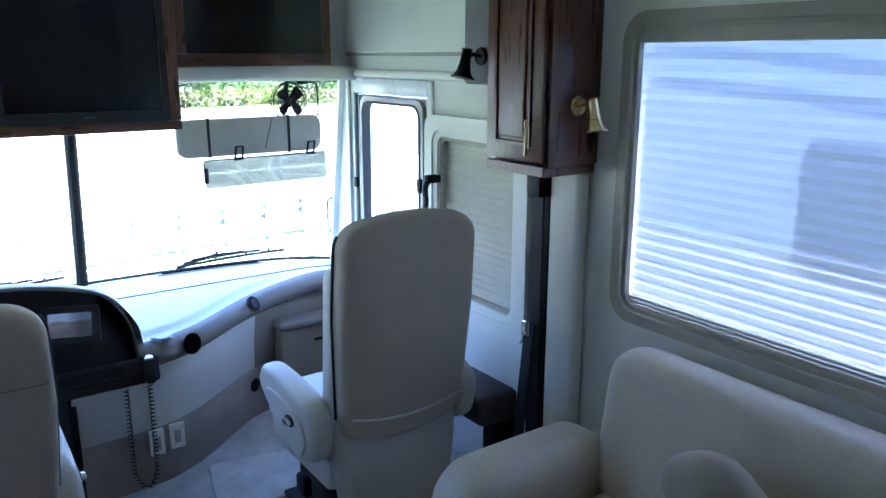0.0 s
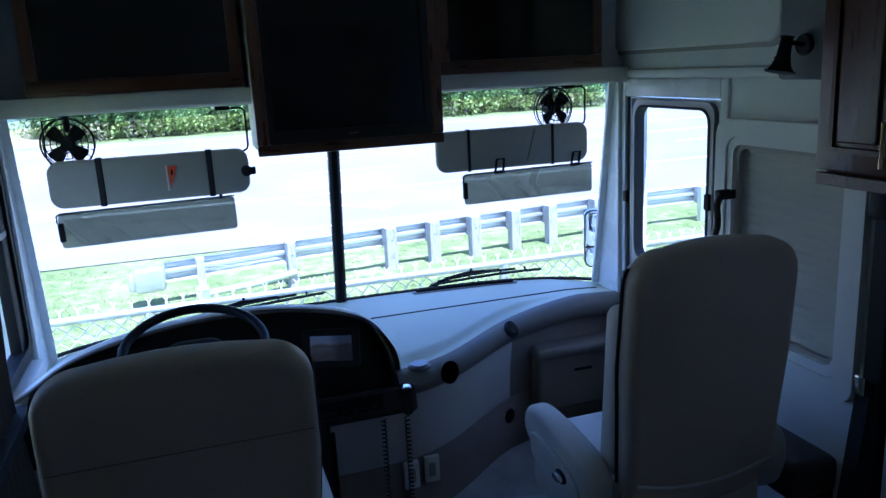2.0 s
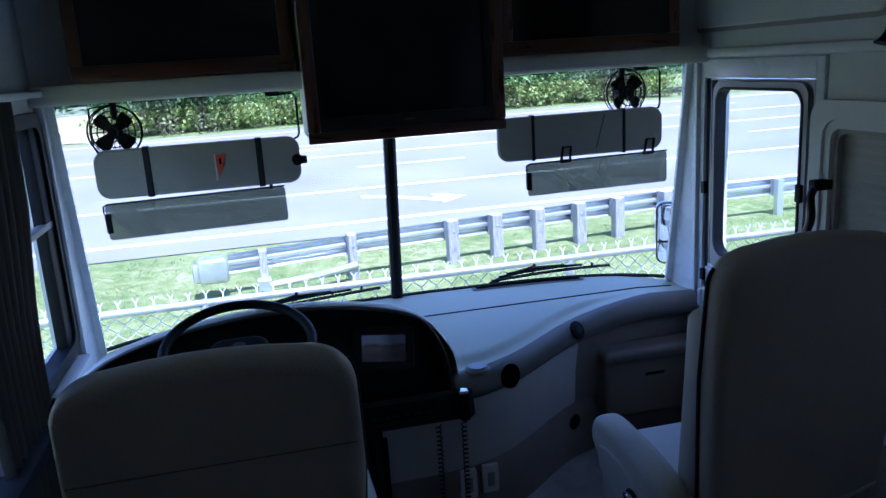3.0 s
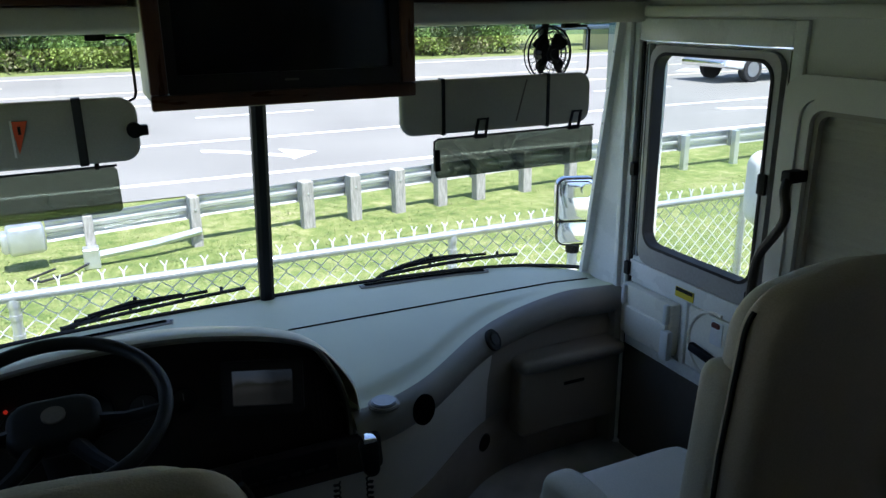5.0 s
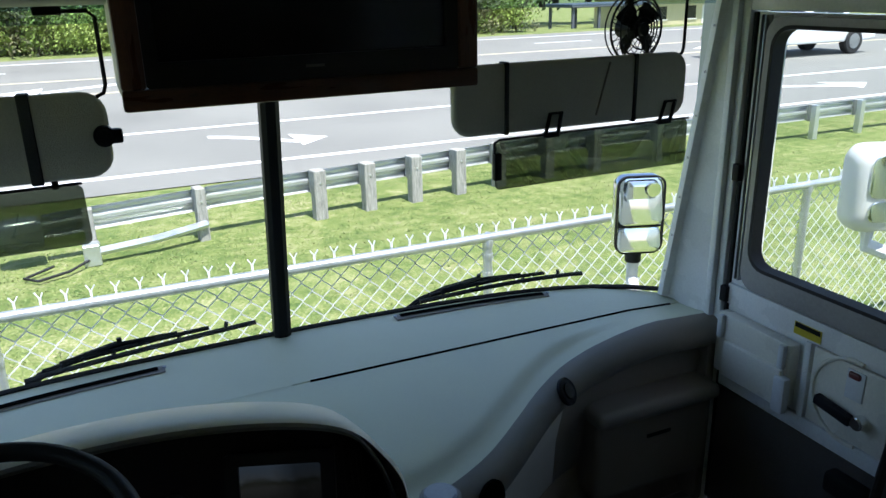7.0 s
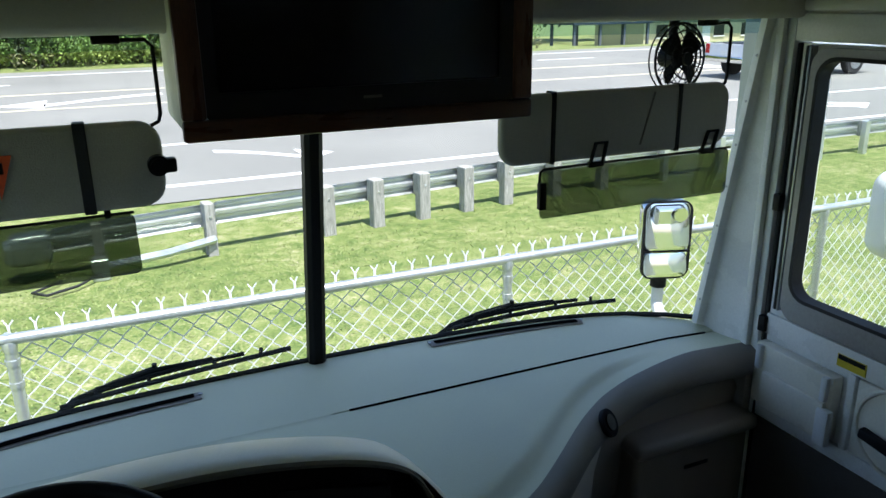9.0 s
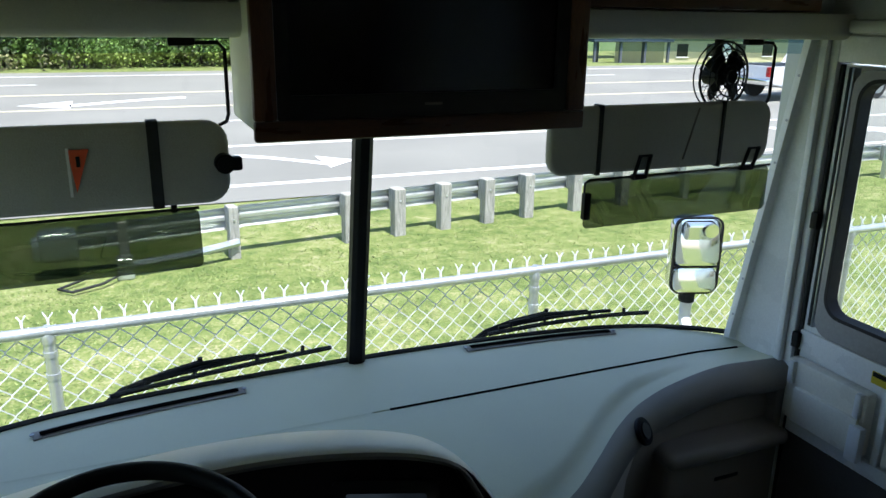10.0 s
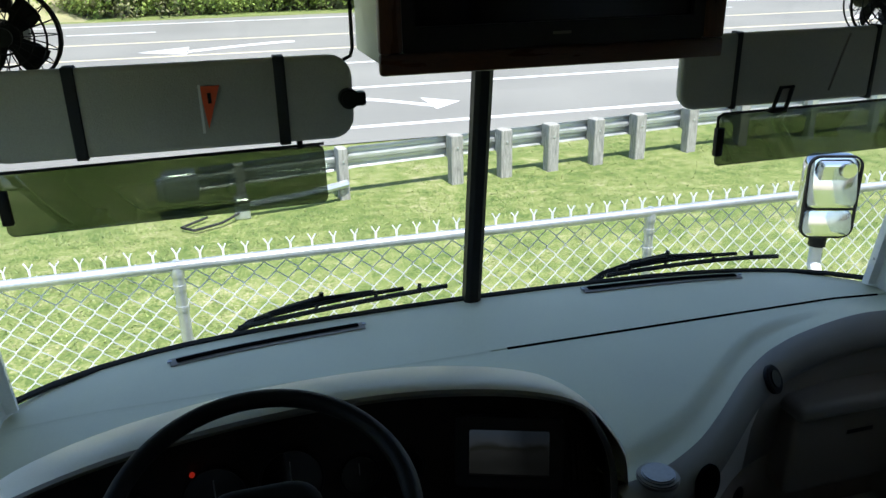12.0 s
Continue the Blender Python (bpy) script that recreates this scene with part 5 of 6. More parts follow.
def throw_cushion():
    c = thing("throw_cushion", "tan square cushion lying on the sofa", "cushion")
    rings = []
    n = 28
    for k in range(-4, 5):
        t = k / 4
        f = 1 - 0.55 * abs(t) ** 3 if abs(t) == 1 else 1.0
        ring = []
        for i in range(n):
            a = 2 * math.pi * i / n
            cx, cz = math.cos(a), math.sin(a)
            e = (abs(cx) ** 4 + abs(cz) ** 4) ** -0.25
            rr = 0.23 * e * (1.0 - 0.5 * t * t if abs(t) > 0.9 else 1 - 0.30 * t * t)
            ring.append(Vector((rr * cx, 0.075 * t, rr * cz)))
        rings.append(ring)
    m = Matrix.Translation((0.86, -2.93, 0.60)) @ Matrix.Rotation(radians(70), 4, "Z") @ Matrix.Rotation(radians(-25), 4, "X") @ Matrix.Rotation(radians(35), 4, "Y")
    part("cover", turned(loft(rings), m), mat("tan_cushion_cloth", (0.40, 0.33, 0.25), 0.85, var=0.12, fine=350, bump=0.5), c, smooth=60)


throw_cushion()

# ---- driver side ----


def driver_window():
    y0, y1, z0, z1 = DRWIN
    w = thing("window_3", "driver side window in a black frame", "window", kind="structure")
    m = Matrix.Translation((-WALL - 0.006, (y0 + y1) / 2, (z0 + z1) / 2)) @ Matrix.Rotation(radians(90), 4, "Z")
    part("window_frame", frame_ring(round_rect(y1 - y0 + 0.03, z1 - z0 + 0.03, 0.06), round_rect(y1 - y0 - 0.06, z1 - z0 - 0.06, 0.05), 0.05, m), BLACK, w)
    part("front_stile", box(-WALL - 0.03, -WALL + 0.008, y1 - 0.11, y1 + 0.012, z0 - 0.01, z1 + 0.01, 0.006, 2), BLACK, w, "broad black front stile")
    part("sliding_rail", box(-WALL - 0.02, -WALL + 0.012, -1.13, -1.10, z0 + 0.02, z1 - 0.02, 0.004), BLACK, w)
    part("lower_rail", box(-WALL - 0.02, -WALL + 0.010, y0 + 0.03, y1 - 0.03, 1.20, 1.222, 0.004), ALU, w)
    g = part("pane", box(-WALL - 0.045, -WALL - 0.04, y0 - 0.005, y1 + 0.005, z0 - 0.005, z1 + 0.005), GLASS, w, smooth=0)
    g.visible_shadow = False


driver_window()


def curtain():
    c = thing("curtain", "grey brown privacy curtain gathered behind the driver window", "curtain")
    rings = []
    for z in (0.25, 0.45, 0.62, 0.72, 0.78, 0.84, 0.95, 1.1, 1.35, 1.62):
        ring = []
        for i in range(97):
            t = i / 96
            f = 0.72 + 0.28 * min(1.0, abs(z - 0.78) * 1.8)
            ring.append(Vector((-WALL + 0.065 + 0.030 * math.sin(t * 2 * math.pi * 9 + 0.6 * math.sin(z * 3)) + 0.01 * math.sin(z * 5), -1.30 + 0.52 * f * (t - 0.5) + 0.012 * math.sin(z * 7 + t * 4), z)))
        rings.append(ring)
    back = [[p + Vector((0.003, 0, 0)) for p in r] for r in rings]
    bm = loft(rings, False)
    loft(back, False, bm=bm)
    part("cloth", bm, CURTAIN, c, smooth=70)
    part("tie_strap", box(-WALL + 0.02, -WALL + 0.118, -1.62, -1.075, 0.760, 0.802, 0.010), STRAP, c, "black tie-back strap")
    part("track", box(-WALL + 0.002, -WALL + 0.05, -1.80, -0.50, 1.62, 1.64, 0.004), WHITEP, c)


curtain()
tagged(part("side_ledge_trim", box(-WALL - 0.001, -WALL + 0.05, -1.75, -0.46, 0.655, 0.735, 0.015, 2), CREAM), "cream ledge under the driver window", "trim", kind="structure")

# ---- outdoors ----
GZ = -0.95


def sheet(name, x0, x1, y0, y1, z, nx, ny, material, label, cat, rough=0.0):
    rings = []
    for j in range(ny + 1):
        y = y0 + (y1 - y0) * j / ny
        rings.append([Vector((x, y, z - rough * min(1, max(0, (y - 38) / 18)) * min(1, max(0, (x - 22) / 8)))) for x in (x0 + (x1 - x0) * i / nx for i in range(nx + 1))])
    return tagged(part(name, loft(rings, False), material, smooth=60), label, cat, kind="structure")


sheet("ground", -300, 300, -200, 600, GZ - 0.02, 120, 160, GRASS, "mown green grass verge reaching the horizon", "ground", 2.1)
ROAD0, ROAD1 = 8.9, 34.5
sheet("road", -220, 220, ROAD0, ROAD1, GZ - 0.004, 44, 6, ASPHALT, "wide worn grey asphalt road", "road")


def road_marks():
    def stripe(name, x0, x1, y0, y1, material, label):
        ob = part(name, box(x0, x1, y0, y1, GZ - 0.003, GZ + 0.003), material, smooth=0)
        return tagged(ob, label, "road marking", kind="structure")
    stripe("edge_line", -150, 150, 9.85, 10.02, PAINT, "white painted edge line")
    stripe("lane_line", -150, 150, 13.60, 13.77, PAINT, "white painted solid lane line")
    for i in range(16):
        stripe("lane_dash", -70 + 12 * i, -67 + 12 * i, 17.45, 17.60, PAINT, "white painted lane dash")
    stripe("centre_line", -150, 150, 20.75, 20.95, PAINTY, "yellow painted centre line")
    stripe("centre_line", -150, 150, 24.85, 25.05, PAINTY, "yellow painted centre line")
    for i in range(16):
        stripe("lane_dash", -66 + 12 * i, -63 + 12 * i, 28.6, 28.78, PAINT, "white painted lane dash")
    stripe("edge_line", -150, 150, 32.3, 32.5, PAINT, "white painted edge line")

    def arrow(x, y, s, flip, bend=1.0):
        bm = bmesh.new()
        pts = [(0.0, 0.18), (0.0, -0.18), (-0.1, -0.2), (-0.1, -0.75), (1.2, 0.0), (-0.1, 0.75), (-0.1, 0.2)]
        head = [bm.verts.new((x + flip * (1.5 + u) * s, y + v * (1.7 if bend > 1 else 1.2) * s - 0.5 * s * bend, GZ + 0.003)) for u, v in pts[2:]]
        bm.faces.new(head)
        prev = None
        for i in range(9):
            t = i / 8
            cx, cy = x + flip * (-1.6 + 3.05 * t) * s, y + (0.55 * math.cos(t * math.pi / 1.6) + 0.25 - 0.68 * t - 0.12) * s * bend
            w = (0.24 if t < 0.8 else 0.26) * s * (1.35 if bend > 1 else 1)
            row = [bm.verts.new((cx, cy - w, GZ + 0.003)), bm.verts.new((cx, cy + w, GZ + 0.003))]
            if prev:
                bm.faces.new((prev[0], row[0], row[1], prev[1]))
            prev = row
        ex = bmesh.ops.extrude_face_region(bm, geom=list(bm.faces))
        bmesh.ops.translate(bm, verts=[e for e in ex["geom"] if isinstance(e, bmesh.types.BMVert)], vec=(0, 0, -0.004))
        tagged(part("road_arrow", bm, PAINT, smooth=0), "white painted turn arrow on the road", "road marking", kind="structure")
    arrow(2.15, 11.95, 0.46, 1, 1.9)
    arrow(-0.2, 22.6, 1.05, -1)
    arrow(24.0, 22.6, 1.05, -1)
    arrow(15.5, 11.95, 0.75, 1)


road_marks()


def fence():
    f = thing("chain_link_fence", "galvanised chain-link fence with twisted wire tips", "fence")
    y, ztop = 1.305, 0.362
    x0, x1 = -4.6, 9.4
    part("top_rail", tube([(x0, y, ztop), (x1, y, ztop)], 0.024, 12), GALV, f, "galvanised top rail")
    k = -2
    while True:
        x = -0.929 + 2.292 * k
        k += 1
        if x < x0:
            continue
        if x > x1:
            break
        p = part("fence_post", tube([(x, y + 0.004, GZ - 0.1), (x, y + 0.004, ztop - 0.022)], 0.025, 12), GALV, f, "galvanised tubular post")
        part("loop_cap", tube([(x, y + 0.004, ztop - 0.05), (x, y + 0.004, ztop - 0.012), (x, y + 0.004, ztop + 0.026)], [0.029, 0.031, 0.014], 12), GALV, p)
        for z in (ztop - 0.10, ztop - 0.20, -0.20):
            part("tie_band", tube([(x, y + 0.004, z - 0.012), (x, y + 0.004, z + 0.012)], 0.029, 12), GALV, p)
    pitch = 0.098
    bm = bmesh.new()
    z0, z1 = GZ + 0.03, ztop + 0.055
    h = z1 - z0
    n = int((x1 - x0) / pitch)
    rows = int(h / (pitch / 2)) + 1
    r = 0.0036
    for i in range(2 * n):
        # one zig-zag wire, hooked into its neighbours
        xa = x0 + i * pitch / 2
        pts = []
        for j in range(rows + 1):
            z = z1 - 0.04 - j * pitch / 2
            side = (j + i) % 2
            pts.append((xa + (pitch / 4 if side else -pitch / 4) * 1.04, y + 0.030 + (0.004 if side else -0.004), z))
        curve = []
        for a, b in zip(pts, pts[1:]):
            a, b = Vector(a), Vector(b)
            for q in (0.0, 0.16, 0.84):
                e = 0.0 if q == 0 else (0.10 if q < 0.5 else 0.90)
                curve.append(Vector((a.x + (b.x - a.x) * e, a.y + (b.y - a.y) * q, a.z + (b.z - a.z) * q)))
        for a, b in zip(curve, curve[1:]):
            d = (b - a).normalized()
            u = Vector((0, 1, 0))
            v = d.cross(u)
            ring_a = [bm.verts.new(a + (u * math.cos(q) + v * math.sin(q)) * r) for q in (0, 2.094, 4.189)]
            ring_b = [bm.verts.new(b + (u * math.cos(q) + v * math.sin(q)) * r) for q in (0, 2.094, 4.189)]
            for q in range(3):
                bm.faces.new((ring_a[q], ring_a[(q + 1) % 3], ring_b[(q + 1) % 3], ring_b[q]))
    tagged(part("wire_mesh", bm, WIRE, f, "woven diamond wire mesh", smooth=0), kind="stuff")
    bm = bmesh.new()
    for i in range(n):
        xa = x0 + (i - 0.5) * pitch
        zb = ztop + 0.028
        tube([(xa, y + 0.030, zb - 0.05), (xa + 0.003, y + 0.030, zb + 0.018), (xa + 0.017 + 0.004 * math.sin(i * 5), y + 0.030, zb + 0.041)], 0.0038, 4, bm=bm)
        tube([(xa, y + 0.034, zb - 0.05), (xa - 0.003, y + 0.034, zb + 0.018), (xa - 0.017, y + 0.038, zb + 0.041 + 0.004 * math.sin(i * 3))], 0.0038, 4, bm=bm)
    tagged(part("wire_tips", bm, WIRE, f, "twisted wire tips", smooth=0), kind="stuff")


fence()


def guard_rail():
    g = thing("guard_rail", "galvanised roadside guard rail on weathered timber posts", "guard rail")

    def line(x):
        return 6.27 + 0.128 * x if x < 5.6 else 6.27 + 0.128 * 5.6 + 0.02 * (x - 5.6)
    top = GZ + 0.545

    def rail(x0, x1, dz0, dz1, n):
        prof = [(0.00, 0.155), (0.035, 0.135), (0.06, 0.10), (0.06, 0.06), (0.03, 0.035), (0.0, 0.02), (0.0, -0.02), (0.03, -0.035), (0.06, -0.06), (0.06, -0.10), (0.035, -0.135), (0.0, -0.155)]
        back = [(u + 0.006, v) for u, v in prof[::-1]]
        rings = []
        for i in range(n + 1):
            x = x0 + (x1 - x0) * i / n
            dz = dz0 + (dz1 - dz0) * i / n
            rings.append([Vector((x, line(x) + 0.12 + u, top - 0.125 + dz + v * 0.8)) for u, v in prof + back])
        part("rail_beam", loft(rings), GALV, g, "corrugated steel beam", smooth=40)
    rail(-1.05, 0.60, -0.05, -0.02, 6)
    rail(0.58, 12.0, -0.01, -0.01, 24)
    rail(11.98, 40.0, -0.01, -0.01, 12)
    xs = [0.48, 1.84, 2.48, 3.12, 3.77, 4.40, 5.22, 6.05]
    for x in xs:
        y = line(x)
        m = Matrix.Translation((x, y, 0)) @ Matrix.Rotation(radians(7.3), 4, "Z")
        wide = 0.055 if x < 1 else 0.075
        p = part("timber_post", turned(box(-wide, wide, -0.075, 0.06, GZ - 0.1, top + 0.02, 0.008, 1), m), TIMBER, g, "weathered grey timber post")
        part("spacer_block", turned(box(-wide * 0.9, wide * 0.9, 0.062, 0.118, top - 0.27, top + 0.015, 0.006, 1), m), TIMBER, p)
        part("bolt", turned(disc(0.012, 0.012, 8), m @ Matrix.Translation((0, -0.08, top - 0.125)) @ Matrix.Rotation(radians(90), 4, "X")), GALV, p)
    for i in range(18):
        x = 7.20 + 1.10 * i
        m = Matrix.Translation((x, line(x), 0))
        p = part("steel_post", turned(box(-0.05, 0.05, -0.05, 0.05, GZ - 0.1, top + 0.0, 0.004, 1), m), GALV, g, "galvanised steel post")
        part("spacer_block", turned(box(-0.06, 0.06, 0.05, 0.115, top - 0.27, top, 0.004, 1), m), TIMBER, p)
    # crushed end head and ground strut
    m = Matrix.Translation((-1.22, line(-1.2) + 0.14, top - 0.22)) @ Matrix.Rotation(radians(7), 4, "Z")
    part("end_head", turned(box(-0.20, 0.16, -0.13, 0.13, -0.16, 0.15, 0.05, 3), m), GALV, g, "rounded steel end head")
    part("end_lip", turned(box(-0.26, -0.18, -0.10, 0.10, -0.13, 0.09, 0.03, 2), m), GALV, g)
    part("ground_strut", tube([(-0.62, 6.02, GZ + 0.10), (0.0, 6.10, GZ + 0.13), (0.52, 6.26, GZ + 0.17)], 0.045, 8), GALV, g, "pale steel ground strut")
    part("strut_foot", box(-0.72, -0.56, 5.93, 6.10, GZ - 0.02, GZ + 0.20, 0.01, 1), GALV, g)
    part("anchor_cable", tube([(-0.62, 6.0, GZ + 0.06), (-0.85, 5.75, GZ + 0.03), (-1.12, 5.62, GZ + 0.02), (-1.25, 5.75, GZ + 0.02), (-1.0, 5.98, GZ + 0.03)], 0.014, 6), RUBBER, g)
    part("anchor_post", box(-0.68, -0.58, 6.10, 6.22, GZ - 0.05, top - 0.02, 0.01, 1), TIMBER, g)


guard_rail()


def grass_tufts():
    """Mown blades over the verge between the coach and the road."""
    rng = np.random.default_rng(5)
    n = 150000
    x = rng.uniform(-7, 14, n)
    y = 0.4 + 8.3 * rng.uniform(0, 1, n) ** 1.35
    keep = np.array([noise.noise((a * 0.8, b * 0.8, 3.0)) + 0.5 * noise.noise((a * 3, b * 3, 7.0)) for a, b in zip(x, y)]) > -0.22
    x, y = x[keep], y[keep]
    n = len(x)
    h = rng.uniform(0.006, 0.022, n)
    a = rng.uniform(0, 2 * np.pi, n)
    w = rng.uniform(0.004, 0.009, n)
    reach = rng.uniform(0.02, 0.055, n)
    lean = np.stack([-np.sin(a) * reach, np.cos(a) * reach], 1)
    base = np.stack([x, y, np.full(n, GZ - 0.022)], 1)
    d = np.stack([np.cos(a) * w, np.sin(a) * w, np.zeros(n)], 1)
    tip = base + np.stack([lean[:, 0], lean[:, 1], h], 1)
    verts = np.stack([base - d, base + d, tip], 1).reshape(-1, 3)
    faces = np.arange(3 * n).reshape(-1, 3)
    me = bpy.data.meshes.new("grass_blades")
    me.from_pydata(verts.tolist(), [], faces.tolist())
    me.materials.append(BLADE)
    tagged(new("grass_blades", me), "short mown grass blades on the verge", "grass", kind="stuff")


grass_tufts()


def coach_mirror(at, turn, label, shell_mat, s):
    m = thing("coach_mirror", label, "mirror", at, turn=turn)
    inv = Matrix.Rotation(radians(-turn), 4, "Z")
    part("shell", turned(pillow(round_rect(0.200, 0.33, 0.045), 0.10, 0.045), Matrix.Translation((0, 0.035, 0))), shell_mat, m)
    part("rim", frame_ring(round_rect(0.204, 0.334, 0.045), round_rect(0.190, 0.320, 0.038), 0.016, Matrix.Translation((0, -0.014, 0))), BLACK, m)
    up, lo = round_rect(0.186, 0.196, 0.03), round_rect(0.186, 0.106, 0.03)
    part("main_glass", pillow(up, 0.006, 0.002, Matrix.Translation((0, -0.0135, 0.058)) @ Matrix.Rotation(radians(-8), 4, "X")), MIRROR, m, "flat mirror glass")
    part("wide_glass", pillow(lo, 0.012, 0.005, Matrix.Translation((0, -0.0165, -0.105)) @ Matrix.Rotation(radians(-9), 4, "X")), MIRROR, m, "wide-angle mirror glass")
    part("spot_mirror", turned(disc(0.030, 0.010, 20, None, 0.003), Matrix.Translation((0.048, -0.026, 0.110)) @ Matrix.Rotation(radians(90), 4, "X")), MIRROR, m)
    part("glass_divider", box(-0.095, 0.095, -0.024, -0.010, -0.051, -0.042, 0.003), BLACK, m)
    foot = Vector((1.262, -0.22, 0.10)) - Vector(at)
    pts = [Vector((0, 0.04, -0.17)), Vector((0, 0.04, -0.30)), inv @ (foot * 0.35 + Vector((0.03, 0.02, -0.28))), inv @ foot]
    part("arm", tube(pts, 0.026, 10), WHITEP, m, "white mirror arm")
    part("arm_collar", tube([(0, 0.04, -0.18), (0, 0.04, -0.22)], 0.034, 12), BLACK, m)
    return m


coach_mirror((1.595, 0.395, 0.690), -19, "chrome-backed coach mirror with two glasses outside the windscreen", CHROME, 1)


def wiper(x0, x1, flip):
    w = thing("windscreen_wiper", "black articulated wiper resting on the windscreen", "wiper", group="wipers")

    def at(x, z, off=0.022):
        return Vector((x, bow(x) - 0.16 * (z - 0.64) / 0.98 + off, z))
    n = 14
    zs = [0.668 + 0.034 * (i / n) ** 0.9 for i in range(n + 1)]
    xs = [x0 + (x1 - x0) * i / n for i in range(n + 1)]
    part("blade", tube([at(x, z, 0.012) for x, z in zip(xs, zs)], 0.0075, 6), RUBBER, w)
    part("bridge", tube([at(x, z + 0.006 + 0.008 * math.sin(math.pi * i / n), 0.026) for i, (x, z) in enumerate(zip(xs, zs))][1:-3], 0.0065, 6), BLACK, w)
    a, b = xs[2], xs[9]
    part("bridge", tube([at(a, zs[2] + 0.014, 0.03), at((a + b) / 2, zs[5] + 0.024, 0.038), at(b, zs[9] + 0.016, 0.03)], 0.0075, 6), BLACK, w)
    for i in (2, 5, 9, 12):
        part("claw", tube([at(xs[i], zs[i] - 0.002, 0.012), at(xs[i] + 0.006, zs[i] + 0.016, 0.028)], 0.006, 5), BLACK, w)
    xm = (a + b) / 2
    part("arm", tube([at(xm, zs[5] + 0.026, 0.045), at(xm - 0.10, 0.676, 0.07), at(x0 + 0.03, 0.640, 0.085), at(x0 - 0.03, 0.590, 0.09)], [0.008, 0.010, 0.012, 0.015], 6), BLACK, w)
    part("pivot_cap", turned(disc(0.007, 0.02, 10), Matrix.Translation(at(xm, zs[5] + 0.030, 0.045))), BLACK, w)


wiper(-0.67, -0.07, 1)
wiper(0.44, 0.98, 1)


# neighbouring coach
def neighbour():
    n = thing("motorhome", "white motorhome parked alongside with grey stripes", "motorhome")
    x0, x1, y0, y1 = 2.75, 5.2, -9.5, -0.55
    part("body", box(x0, x1, y0, y1, GZ + 0.45, 2.35, 0.12, 4), CARWHITE, n)
    part("skirt", box(x0 + 0.05, x1 - 0.05, y0 + 0.1, y1 - 0.1, GZ + 0.18, GZ + 0.46, 0.03), CARWHITE, n)
    sash = part("side_window", pillow(round_rect(1.3, 0.62, 0.08), 0.02, 0.006, Matrix.Translation((x0 - 0.002, -2.55, 1.02)) @ Matrix.Rotation(radians(90), 4, "Z")), CARGLASS, n, "dark side window")
    part("side_window", pillow(round_rect(0.9, 0.62, 0.08), 0.02, 0.006, Matrix.Translation((x0 - 0.002, -4.6, 1.02)) @ Matrix.Rotation(radians(90), 4, "Z")), CARGLASS, n, "dark side window")
    bm = bmesh.new()
    for k in range(2):
        rows = []
        for i in range(17):
            t = i / 16
            rows.append((Vector((x0 - 0.004, -1.0 - 4.5 * t, 1.75 - 0.16 * k - 0.9 * t * t)), Vector((x0 - 0.004, -1.0 - 4.5 * t, 1.70 - 0.16 * k - 0.95 * t * t - 0.06 * t))))
        loft([[a, b, b + Vector((0.003, 0, 0)), a + Vector((0.003, 0, 0))] for a, b in rows], True, True, bm)
    part("stripe", bm, mat("grey_stripe_film", (0.22, 0.25, 0.30), 0.4), n, "sweeping grey stripe")
    for y in (-2.2, -7.4):
        wh = part("wheel", turned(disc(0.48, 0.28, 28, None, 0.03), Matrix.Translation((x0 + 0.18, y, GZ + 0.48)) @ Matrix.Rotation(radians(90), 4, "Y")), TYRE, n)
        part("rim", turned(disc(0.29, 0.02, 24, None, 0.005), Matrix.Translation((x0 + 0.03, y, GZ + 0.48)) @ Matrix.Rotation(radians(90), 4, "Y")), CHROME, wh)
    part("windscreen", box(x0 + 0.15, x1 - 0.15, y1 - 0.03, y1 + 0.006, 0.75, 1.75, 0.02), CARGLASS, n)
    part("mirror_arm", tube([(x0 + 0.1, y1 - 0.05, 0.42), (x0 - 0.15, y1 + 0.25, 0.46), (2.35, -0.09, 0.58), (2.35, -0.09, 0.68)], 0.03, 8), CARWHITE, n)
    sh = part("mirror_shell", pillow(round_rect(0.23, 0.35, 0.07), 0.16, 0.06, Matrix.Translation((2.35, -0.085, 0.82)) @ Matrix.Rotation(radians(-20), 4, "Z")), WHITEP, n, "white mirror housing")
    part("mirror_glass", pillow(round_rect(0.165, 0.17, 0.04), 0.01, 0.003, Matrix.Translation((2.35, -0.085, 0.82)) @ Matrix.Rotation(radians(-20), 4, "Z") @ Matrix.Translation((0.012, -0.082, 0.058))), MIRROR, sh)
    part("wide_mirror_glass", pillow(round_rect(0.150, 0.085, 0.035), 0.012, 0.004, Matrix.Translation((2.35, -0.085, 0.82)) @ Matrix.Rotation(radians(-20), 4, "Z") @ Matrix.Translation((0.012, -0.082, -0.080))), MIRROR, sh)


neighbour()


